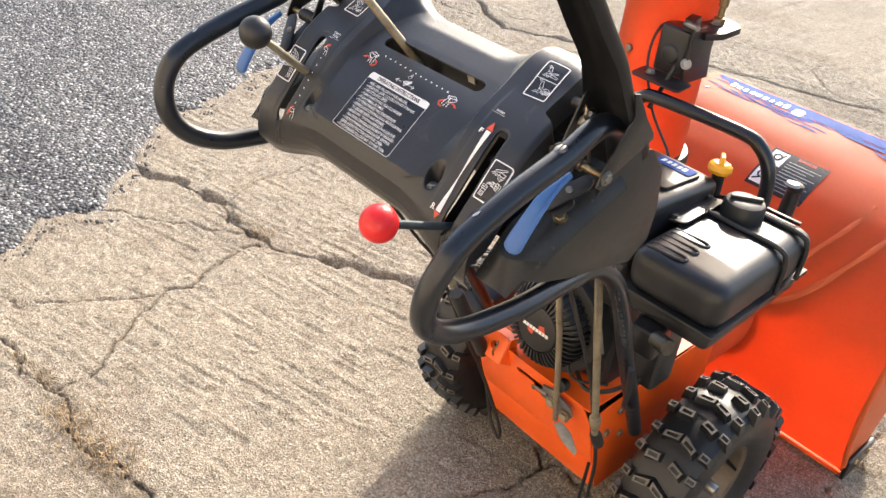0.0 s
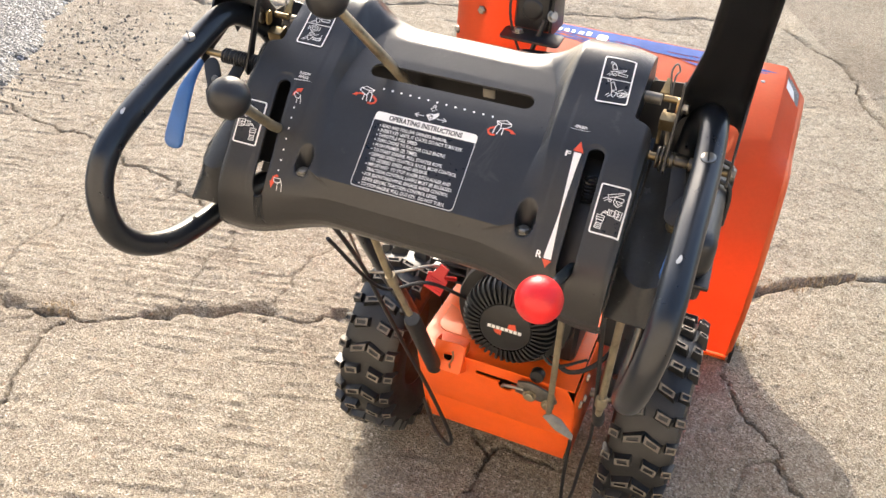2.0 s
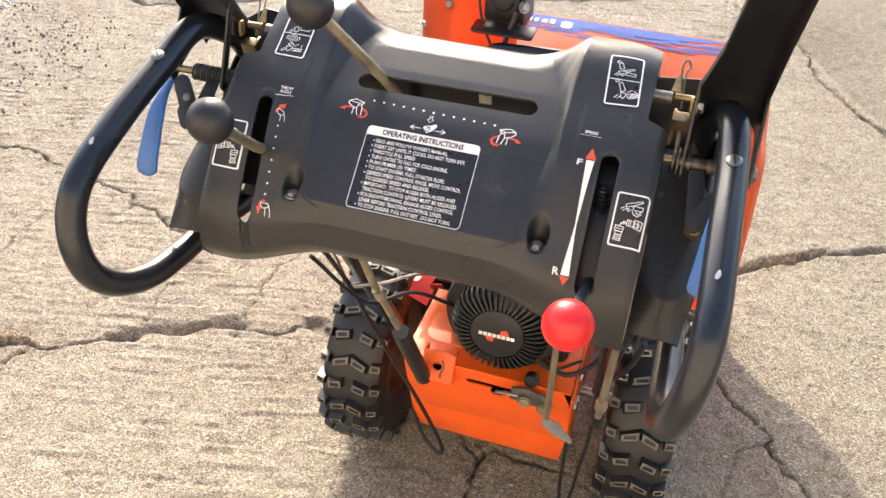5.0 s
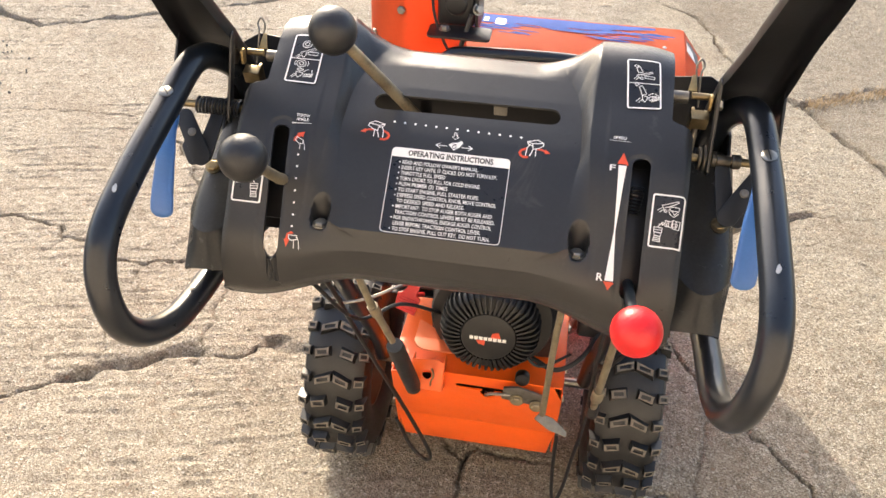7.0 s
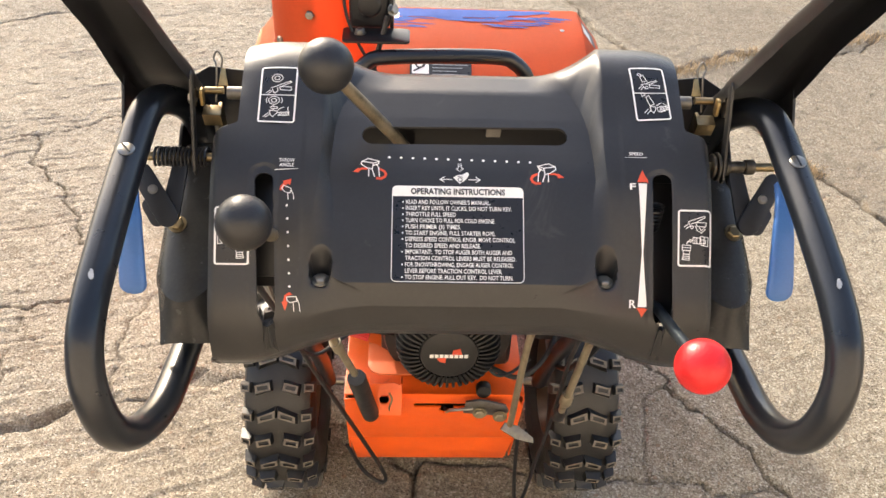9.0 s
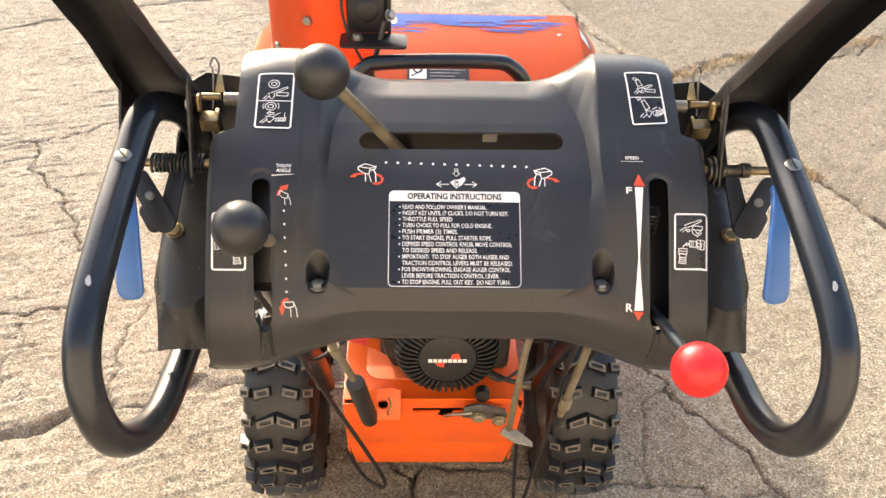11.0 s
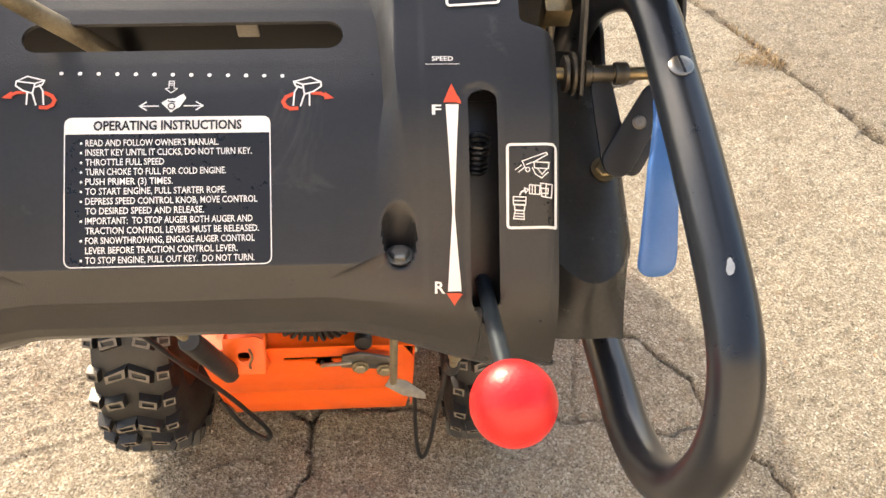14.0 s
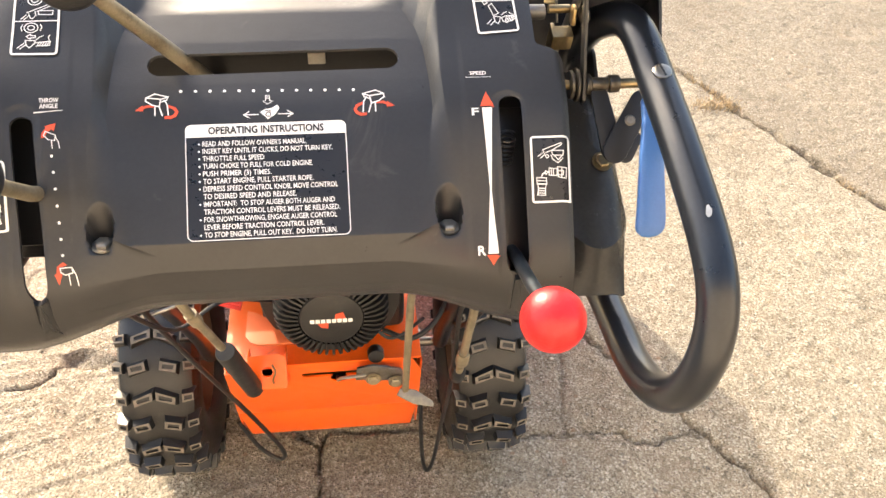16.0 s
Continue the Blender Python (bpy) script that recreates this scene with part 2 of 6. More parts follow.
def tube(pts, r, seg=14, n=6, bm=None, smooth=True, caps=True, flat=None):
    """A round bar along pts; r a number or one for each point. flat: (width, thickness) factors with the width along x."""
    bm = bm or bmesh.new()
    path = spline(pts, n) if smooth and len(pts) > 2 else [Vector(p) for p in pts]
    rr = [r] * len(path) if not hasattr(r, "__len__") else np.interp(np.linspace(0, 1, len(path)), np.linspace(0, 1, len(r)), r)
    rings, side = [], None
    for i, p in enumerate(path):
        d = (path[min(i + 1, len(path) - 1)] - path[max(i - 1, 0)]).normalized()
        if side is None:
            side = d.orthogonal().normalized()
        side = (side - d * side.dot(d)).normalized()
        up = d.cross(side)
        rings.append([bm.verts.new(p + (side * math.cos(a) + up * math.sin(a)) * rr[i]) for a in np.linspace(0, 2 * math.pi, seg, endpoint=False)])
    for a, b in zip(rings[:-1], rings[1:]):
        for k in range(seg):
            bm.faces.new((a[k], a[(k + 1) % seg], b[(k + 1) % seg], b[k]))
    if caps:
        bm.faces.new(rings[0][::-1])
        bm.faces.new(rings[-1])
    return bm


def box(size, m=None, bevel=0.002, seg=2, bm=None):
    own = bmesh.new()
    bmesh.ops.create_cube(own, size=1, matrix=Matrix.Diagonal((*size, 1)))
    if bevel:
        bmesh.ops.bevel(own, geom=own.edges[:], offset=bevel, segments=seg, profile=0.6, affect="EDGES")
    own.transform(m if m is not None else Matrix.Identity(4))
    return join(bm, own)


def join(bm, own):
    if bm is None:
        return own
    tmp = bpy.data.meshes.new("tmp")
    own.to_mesh(tmp)
    own.free()
    bm.from_mesh(tmp)
    bpy.data.meshes.remove(tmp)
    return bm


def prism(poly, depth, m=None, bevel=0.001, bm=None, seg=2):
    """A plate: poly in the local xy plane, depth along local z, centred."""
    own = bmesh.new()
    f = own.faces.new([own.verts.new((x, y, -depth / 2)) for x, y in poly])
    ext = bmesh.ops.extrude_face_region(own, geom=[f])
    bmesh.ops.translate(own, verts=[v for v in ext["geom"] if isinstance(v, bmesh.types.BMVert)], vec=(0, 0, depth))
    if bevel:
        ed = [e for e in own.edges if abs(e.verts[0].co.z - e.verts[1].co.z) < 1e-6]
        bmesh.ops.bevel(own, geom=ed, offset=bevel, segments=seg, profile=0.6, affect="EDGES")
    own.transform(m if m is not None else Matrix.Identity(4))
    return join(bm, own)


def lathe(profile, m=None, seg=32, bm=None):
    """Turns (radius, height) pairs round local z."""
    own = bmesh.new()
    rings = []
    for r, z in profile:
        if r < 1e-6:
            rings.append([own.verts.new((0, 0, z))])
        else:
            rings.append([own.verts.new((r * math.cos(a), r * math.sin(a), z)) for a in np.linspace(0, 2 * math.pi, seg, endpoint=False)])
    for a, b in zip(rings[:-1], rings[1:]):
        for k in range(seg):
            q = [a[k % len(a)], a[(k + 1) % len(a)], b[(k + 1) % len(b)], b[k % len(b)]]
            q = list(dict.fromkeys(q))
            if len(q) > 2:
                own.faces.new(q)
    own.transform(m if m is not None else Matrix.Identity(4))
    return join(bm, own)


def rounded(w, h, r, n=4):
    """Corner-rounded rectangle, centred."""
    out = []
    for cx, cy, a0 in ((w / 2 - r, h / 2 - r, 0), (-w / 2 + r, h / 2 - r, 90), (-w / 2 + r, -h / 2 + r, 180), (w / 2 - r, -h / 2 + r, 270)):
        for a in np.linspace(a0, a0 + 90, n + 1):
            out.append((cx + r * math.cos(radians(a)), cy + r * math.sin(radians(a))))
    return out


def hexbolt(m, r=0.006, h=0.004, washer=True, bm=None):
    own = lathe([(0, h), (r * 0.8, h), (r, h * 0.8), (r, 0), (0, 0)], seg=6)
    if washer:
        lathe([(r * 1.35, 0), (r * 1.35, 0.0012), (0, 0.0012)], seg=18, bm=own)
    own.transform(m)
    return join(bm, own)


def along(p, q):
    """Pose at p with local z towards q."""
    d = Vector(q) - Vector(p)
    return Matrix.Translation(p) @ d.to_track_quat("Z", "Y").to_matrix().to_4x4()


def ball(c, r, seg=40, squash=1.0):
    bm = bmesh.new()
    bmesh.ops.create_uvsphere(bm, u_segments=seg, v_segments=seg // 2, radius=r, matrix=Matrix.Translation(c))
    return bm


def carve(me, cutters):
    """The mesh me less the cutters (bmeshes)."""
    ob = bpy.data.objects.new("carved", me)
    scene.collection.objects.link(ob)
    made = []
    for c in cutters:
        cm = mesh_of(c, "cutter", False)
        co = bpy.data.objects.new("cutter", cm)
        scene.collection.objects.link(co)
        md = ob.modifiers.new("cut", "BOOLEAN")
        md.operation, md.solver, md.object = "DIFFERENCE", "EXACT", co
        made.append(co)
    bpy.context.view_layer.update()
    out = bpy.data.meshes.new_from_object(ob.evaluated_get(bpy.context.evaluated_depsgraph_get()))
    for o in (ob, *made):
        bpy.data.objects.remove(o)
    return out


def smoothstep(a, b, x):
    t = np.clip((x - a) / (b - a), 0, 1)
    return t * t * (3 - 2 * t)


# ---- ground ----
rng = np.random.default_rng(7)
TABLE = rng.random((256, 256))


def vnoise(x, y, cell, shift=0):
    """Smooth value noise with bumps about cell metres wide, 0 to 1."""
    u, v = x / cell + shift * 17.3, y / cell + shift * 9.1
    i, j = np.floor(u).astype(int), np.floor(v).astype(int)
    f, g = u - i, v - j
    f, g = f * f * (3 - 2 * f), g * g * (3 - 2 * g)
    at = lambda a, b: TABLE[a % 256, b % 256]
    return (at(i, j) * (1 - f) + at(i + 1, j) * f) * (1 - g) + (at(i, j + 1) * (1 - f) + at(i + 1, j + 1) * f) * g


def wander(pts, rough=0.10, times=5):
    """A crack's line: pts with ever finer sideways jumps."""
    p = [np.array(q, float) for q in pts]
    for _ in range(times):
        out = [p[0]]
        for a, b in zip(p[:-1], p[1:]):
            d = b - a
            out += [(a + b) / 2 + np.array((-d[1], d[0])) * rng.normal(0, rough), b]
        p = out
    return np.array(p)


CRACKS = [  # half width, depth, line
    (0.0075, 0.013, [(-2.3, 0.15), (-1.95, 0.33), (-1.70, 0.42), (-1.52, 0.49), (-1.34, 0.53), (-1.13, 0.54), (-0.99, 0.59), (-0.89, 0.66), (-0.72, 0.75), (-0.5, 0.82), (-0.2, 0.9), (0.1, 0.98), (0.30, 1.15), (0.47, 1.45)]),
    (0.012, 0.014, [(0.47, 1.45), (0.58, 1.54), (0.70, 1.63), (0.86, 1.70)]),
    (0.0035, 0.005, [(0.86, 1.70), (1.0, 1.715), (1.14, 1.738), (1.276, 1.73)]),
    (0.0070, 0.011, [(-0.85, -0.18), (-0.93, -0.01), (-1.04, 0.16), (-1.08, 0.33), (-1.11, 0.53)]),
    (0.0055, 0.008, [(-1.40, -0.25), (-1.19, -0.14), (-1.16, -0.05), (-1.05, 0.16)]),
    (0.0052, 0.008, [(-1.62, 0.12), (-1.52, 0.22), (-1.36, 0.35), (-1.17, 0.54)]),
    (0.004, 0.007, [(-1.38, 0.55), (-1.44, 0.73), (-1.44, 0.96), (-1.50, 1.22)]),
    (0.006, 0.010, [(-1.4, -0.27), (-1.09, -0.21), (-0.94, -0.21), (-0.85, -0.18), (-0.72, -0.20), (-0.47, -0.14), (-0.3, -0.3), (-0.2, -0.7)]),
    (0.014, 0.02, [(-2.9, 2.3), (-2.57, 2.75), (-2.41, 2.66), (-2.18, 2.56), (-1.9, 2.72), (-1.6, 2.92), (-1.22, 3.16), (-0.59, 3.4), (-0.18, 3.55), (0.29, 3.9), (0.64, 3.4), (0.81, 2.8), (0.97, 2.5)]),
    (0.007, 0.012, [(-2.2, 1.35), (-1.83, 1.27), (-1.55, 1.24), (-1.32, 1.18), (-1.17, 1.13), (-0.98, 1.06), (-0.86, 1.10), (-0.81, 1.28)]),
    (0.0045, 0.008, [(-0.92, 0.65), (-0.93, 0.77), (-0.97, 1.03)]),
    (0.0045, 0.008, [(-0.68, 0.77), (-0.71, 0.9), (-0.71, 1.03), (-0.62, 1.2)]),
    (0.006, 0.010, [(-1.25, 1.92), (-1.08, 1.62), (-0.93, 1.33), (-0.81, 1.28)]),
    (0.005, 0.008, [(-2.0, 1.75), (-1.6, 1.86), (-1.25, 1.92), (-1.04, 2.06), (-0.7, 2.25), (-0.3, 2.4)]),
    (0.013, 0.018, [(0.97, 2.5), (1.07, 2.25), (1.175, 2.04), (1.232, 1.90), (1.278, 1.72), (1.354, 1.52), (1.395, 1.39), (1.426, 1.318), (1.475, 1.20), (1.588, 0.9), (1.74, 0.5), (1.90, 0.08), (2.05, -0.32)]),
    (0.010, 0.014, [(0.97, 2.5), (1.15, 2.62), (1.36, 2.71), (1.57, 2.77), (2.06, 2.94), (2.8, 3.1)]),
    (0.006, 0.010, [(0.40, 1.05), (0.46, 0.93), (0.544, 0.809), (0.574, 0.777), (0.64, 0.68), (0.688, 0.608), (0.700, 0.552), (0.727, 0.521), (0.752, 0.454), (0.778, 0.408), (0.79, 0.37), (0.9, 0.1), (1.05, -0.3)]),
    (0.004, 0.007, [(0.15, 0.59), (0.25, 0.565), (0.356, 0.549), (0.422, 0.547), (0.501, 0.545), (0.558, 0.546), (0.571, 0.515), (0.62, 0.510), (0.641, 0.522), (0.689, 0.527), (0.727, 0.521)]),
    (0.005, 0.009, [(-0.009, 0.60), (-0.025, 0.565), (-0.027, 0.535), (-0.031, 0.505), (-0.05, 0.42), (-0.08, 0.25), (-0.05, 0.0), (-0.12, -0.4)]),
    (0.004, 0.007, [(-0.28, 0.72), (-0.072, 0.603), (-0.045, 0.578), (-0.025, 0.565), (-0.009, 0.598), (0.026, 0.595), (0.083, 0.592), (0.15, 0.59)]),
    (0.0035, 0.006, [(0.544, 0.809), (0.481, 0.755), (0.469, 0.692), (0.455, 0.62), (0.45, 0.545)]),
    (0.006, 0.009, [(-1.05, 3.9), (-1.0, 3.6), (-0.83, 3.44), (-0.6, 3.4)]),
    (0.004, 0.007, [(-1.75, 1.3), (-1.74, 1.57), (-1.9, 1.8), (-2.2, 2.15), (-2.42, 2.45)]),
]


def axis(lo, hi, step, far):
    """Even steps from lo to hi, then ever longer ones out to far."""
    mid = np.arange(lo, hi, step)
    out, d, p = [], step, 0.0
    while p < far:
        d *= 1.5
        p += d
        out.append(p)
    out = np.array(out)
    return np.concatenate([lo - out[::-1], mid, mid[-1] + out])


def ground_height(X, Y):
    """Height of the worn concrete and the share of soil at each point, without and with its cracks."""
    near = smoothstep(9, 4, np.hypot(X, Y - 1))
    h = (vnoise(X, Y, 0.5) - 0.5) * 0.006 + (vnoise(X, Y, 0.11, 1) - 0.5) * 0.004 + (vnoise(X, Y, 0.03, 2) - 0.5) * 0.003 + (vnoise(X, Y, 0.014, 3) - 0.5) * 0.0036
    raked = smoothstep(0.45, -0.35, X + 0.25 * (vnoise(X, Y, 0.6, 4) - 0.5)) * (0.35 + 0.65 * vnoise(X, Y, 0.35, 5))
    raked = np.maximum(raked, 0.8 * smoothstep(2.6, 3.0, Y) * smoothstep(0.9, 0.2, X))
    q = -X * 0.26 + Y * 0.966 + 0.02 * vnoise(X, Y, 0.25, 6) + 0.006 * vnoise(X, Y, 0.05, 7)
    wave = np.sin(q * 2 * math.pi / 0.036) + 0.7 * np.sin(q * 2 * math.pi / 0.0205 + 2)
    broken = smoothstep(0.32, 0.62, vnoise(X * 0.30, Y, 0.034, 8)) * smoothstep(0.12, 0.5, vnoise(X, Y, 0.05, 23))
    h += raked * (wave * 0.0018 - 0.0010) * (0.12 + 0.88 * broken)
    h += (vnoise(X, Y, 0.045, 19) - 0.5) * 0.0030 * (0.4 + raked)
    h += (TABLE[(np.arange(X.shape[0])[:, None] * 131) % 256, (np.arange(X.shape[1])[None] * 57 + np.arange(X.shape[0])[:, None] * 29) % 256] - 0.5) * 0.0009
    pits = smoothstep(0.84, 0.95, vnoise(X, Y, 0.013, 9))
    h -= pits * 0.0028
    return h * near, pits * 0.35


gx, gy = axis(-2.7, 2.1, 0.0051, 320), axis(-0.7, 3.7, 0.0051, 320)
GX, GY = np.meshgrid(gx, gy)
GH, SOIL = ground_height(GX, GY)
for half, depth, pts in CRACKS:
    line = wander(pts, 0.045 if half >= 0.012 else 0.10)
    for a, b in zip(line[:-1], line[1:]):
        w = max(half * (0.2 + 0.45 * rng.random()), 0.0026)
        weak = min(1.0, (half / 0.006) ** 1.5)
        m = max(w * 4, 0.04 if half >= 0.0075 else 0)
        i0, i1 = np.searchsorted(gx, (min(a[0], b[0]) - m, max(a[0], b[0]) + m))
        j0, j1 = np.searchsorted(gy, (min(a[1], b[1]) - m, max(a[1], b[1]) + m))
        if i1 <= i0 or j1 <= j0:
            continue
        px, py = GX[j0:j1, i0:i1] - a[0], GY[j0:j1, i0:i1] - a[1]
        d = b - a
        s = np.clip((px * d[0] + py * d[1]) / (d @ d + 1e-12), 0, 1)
        r = np.hypot(px - s * d[0], py - s * d[1]) + (vnoise(GX[j0:j1, i0:i1], GY[j0:j1, i0:i1], 0.013, 11) - 0.5) * w * 0.9
        cut = (1 - smoothstep(w * 0.3, w * 1.15, r)) * weak
        if half >= 0.0075:
            far = (d[0] * py - d[1] * px) / (np.hypot(*d) + 1e-9)
            gap = vnoise(GX[j0:j1, i0:i1], GY[j0:j1, i0:i1], 0.07, 18)
            worn = smoothstep(0.045 * gap, 0.004, far) * (far > 0) * (r < 0.05)
            GH[j0:j1, i0:i1] -= 0.35 * worn * 0.008 * smoothstep(0.3, 0.6, gap)
        rim = (1 - smoothstep(w, w * 3.2, r)) * 0.0025
        GH[j0:j1, i0:i1] = np.minimum(GH[j0:j1, i0:i1] - rim * (1 - cut) * 0.25, GH[j0:j1, i0:i1] * (1 - cut) - depth * cut)
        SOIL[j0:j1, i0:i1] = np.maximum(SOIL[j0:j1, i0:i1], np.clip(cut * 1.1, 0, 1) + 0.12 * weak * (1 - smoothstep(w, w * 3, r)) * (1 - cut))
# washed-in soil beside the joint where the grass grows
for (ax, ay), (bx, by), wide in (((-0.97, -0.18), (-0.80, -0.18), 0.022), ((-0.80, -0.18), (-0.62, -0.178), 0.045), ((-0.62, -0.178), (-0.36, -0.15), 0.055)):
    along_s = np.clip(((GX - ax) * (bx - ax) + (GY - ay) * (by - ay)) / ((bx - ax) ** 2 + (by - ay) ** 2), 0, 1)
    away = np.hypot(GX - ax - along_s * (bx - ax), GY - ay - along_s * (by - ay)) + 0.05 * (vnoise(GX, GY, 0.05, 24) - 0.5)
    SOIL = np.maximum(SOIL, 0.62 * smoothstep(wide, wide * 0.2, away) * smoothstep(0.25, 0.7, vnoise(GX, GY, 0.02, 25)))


def sheet(name, X, Y, Z, material, label, category, soil=None):
    rows, cols = X.shape
    co = np.stack([X, Y, Z], -1).reshape(-1, 3).astype(np.float32)
    k = (np.arange(rows - 1)[:, None] * cols + np.arange(cols - 1)[None]).reshape(-1)
    quads = np.stack([k, k + 1, k + cols + 1, k + cols], 1).astype(np.int32)
    me = bpy.data.meshes.new(name)
    me.vertices.add(len(co))
    me.vertices.foreach_set("co", co.ravel())
    me.loops.add(quads.size)
    me.loops.foreach_set("vertex_index", quads.ravel())
    me.polygons.add(len(quads))
    me.polygons.foreach_set("loop_start", np.arange(0, quads.size, 4, dtype=np.int32))
    me.update(calc_edges=True)
    me.shade_smooth()
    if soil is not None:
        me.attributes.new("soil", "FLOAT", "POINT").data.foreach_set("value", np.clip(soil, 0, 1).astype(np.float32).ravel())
    me.materials.append(material)
    return tagged(new(name, me), label, category, kind="structure")


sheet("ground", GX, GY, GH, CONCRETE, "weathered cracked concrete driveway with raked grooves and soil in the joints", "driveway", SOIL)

# the asphalt that laps over the concrete
EDGE_Y = [-8.0, -0.7, -0.12, 0.17, 0.38, 0.54, 0.77, 1.06, 1.52, 2.16, 3.0, 8.0]
EDGE_X = [-1.2, -1.27, -1.37, -1.53, -1.69, -1.85, -1.98, -2.1, -2.28, -2.58, -2.95, -5.5]


def asphalt_edge(y):
    return np.interp(y, EDGE_Y, EDGE_X) + 0.10 * (vnoise(y, y * 0 + 3, 0.16, 12) - 0.5) + 0.05 * (vnoise(y, y * 0 + 5, 0.04, 13) - 0.5) + 0.02 * (vnoise(y, y * 0 + 7, 0.012, 14) - 0.5)


ay = axis(-0.75, 3.6, 0.0075, 60)
steps = np.concatenate([np.arange(0, 1.3, 0.0075), 1.3 + np.cumsum(0.0075 * 1.35 ** np.arange(1, 30))])
AX = asphalt_edge(ay)[:, None] - steps[None]
AY = np.repeat(ay[:, None], len(steps), 1)
lump = vnoise(AX, AY, 0.011, 15) * 0.6 + TABLE[(np.arange(len(ay))[:, None] * 7) % 256, (np.arange(len(steps))[None] * 13) % 256] * 0.4
AH = -0.012 + 0.024 * smoothstep(0.0, 0.07, np.repeat(steps[None], len(ay), 0)) + (lump - 0.5) * 0.0075 + (vnoise(AX, AY, 0.2, 16) - 0.5) * 0.012
sheet("road", AX[:, ::-1], AY[:, ::-1], AH[:, ::-1], ASPHALT, "coarse grey asphalt with a ragged edge over the concrete", "asphalt")


# unseen plain wall, added behind the camera to bounce warm sunlight into the shade
bm = box((16.0, 0.25, 3.0), pose(0, -2.6, 1.5), 0.01)
me = mesh_of(bm, "bounce_wall", False)
me.materials.append(RENDER)
tagged(new("bounce_wall", me), "plain beige wall, unseen, added behind the driveway to bounce sunlight", "wall", kind="structure")


def scatter(name, places, size, material, label, category):
    """Many small stones as one mesh."""
    bm = bmesh.new()
    for x, y in places:
        r = size * (0.5 + rng.random())
        q = bmesh.ops.create_icosphere(bm, subdivisions=1, radius=r)["verts"]
        sx, sy, sz = 0.7 + 0.6 * rng.random(3)
        turn = Euler(rng.random(3) * 6).to_matrix()
        for v in q:
            v.co = turn @ Vector((v.co.x * sx, v.co.y * sy, v.co.z * sz * 0.8)) * (0.8 + 0.35 * rng.random()) + Vector((x, y, r * 0.35))
    me = mesh_of(bm, name, False)
    me.materials.append(material)
    return tagged(new(name, me), label, category, kind="stuff")


stones = []
while len(stones) < 330:
    y = rng.uniform(-0.3, 3.2)
    x = float(asphalt_edge(np.array([y]))[0]) + abs(rng.normal(0, 0.03 + 0.17 * max(0, min(1, (y - 0.9) / 1.0))))
    if x < -1.0:
        stones.append((x, y))
for _ in range(150):
    stones.append((rng.normal(-2.2, 0.16), rng.normal(1.95, 0.2)))
scatter("loose_gravel", stones, 0.0045, GRAVEL, "loose dark gravel spilled beside the asphalt edge", "gravel")
grit = [(rng.uniform(-1.5, 1.6), rng.uniform(-0.2, 2.4)) for _ in range(160)]
scatter("grit", grit, 0.0032, surface("pale_grit", (0.5, 0.44, 0.36), 0.85, var=0.5), "fine pale grit on the concrete", "gravel")


def grass(name, spots, label):
    """Dry blades round the given lines: (x0, y0, x1, y1, count, spread, height)."""
    bm = bmesh.new()
    for x0, y0, x1, y1, count, spread, tall in spots:
        for _ in range(count):
            s = rng.random()
            x, y = x0 + (x1 - x0) * s + rng.normal(0, spread), y0 + (y1 - y0) * s + rng.normal(0, spread)
            a, lean, h = rng.random() * 6.28, rng.uniform(0.5, 1.5), tall * rng.uniform(0.4, 1.2)
            w = rng.uniform(0.0006, 0.0014)
            d, n = Vector((math.cos(a), math.sin(a), 0)), Vector((-math.sin(a), math.cos(a), 0))
            p0 = Vector((x, y, -0.006))
            p1 = p0 + d * h * 0.35 * lean + Vector((0, 0, h * 0.75 + 0.006))
            p2 = p1 + d * h * 0.6 * lean + Vector((0, 0, h * rng.uniform(-0.35, 0.3)))
            v = [bm.verts.new(q) for q in (p0 - n * w, p0 + n * w, p1 + n * w * 0.8, p1 - n * w * 0.8, p2)]
            bm.faces.new(v[:4])
            bm.faces.new((v[3], v[2], v[4]))
    me = mesh_of(bm, name, False)
    me.materials.append(STRAW)
    return tagged(new(name, me), label, "dry grass", kind="stuff")


grass("dry_grass", [(-0.78, -0.2, -0.52, -0.15, 420, 0.03, 0.022), (-1.05, -0.21, -0.85, -0.18, 70, 0.012, 0.012),
                    (1.0, 2.5, 1.35, 2.70, 420, 0.022, 0.03), (1.35, 2.70, 2.06, 2.94, 500, 0.028, 0.032),
                    (1.20, 1.98, 1.27, 1.76, 120, 0.012, 0.012), (1.17, 1.78, 1.27, 1.78, 330, 0.022, 0.014), (1.41, 1.34, 1.45, 1.27, 60, 0.012, 0.008), (0.47, 1.46, 0.72, 1.64, 140, 0.02, 0.012),
                    (-1.2, 0.54, -1.12, 0.56, 60, 0.012, 0.01), (-1.75, 1.35, -1.75, 1.6, 40, 0.01, 0.01), (0.38, 1.16, 0.46, 1.2, 80, 0.02, 0.015)],
      "dry straw-coloured grass growing from the joints of the concrete")


# ---- control console ----
SIDE = [(-0.008, 0.8635), (-0.0205, 0.885), (-0.017, 0.925), (0.006, 0.959), (0.050, 1.014), (0.098, 1.049), (0.132, 1.0735), (0.158, 1.0795), (0.182, 1.0715), (0.198, 1.040)]
MIDDLE = [(-0.0075, 0.9525), (0.050, 1.0045), (0.078, 1.0235), (0.108, 1.0395)]


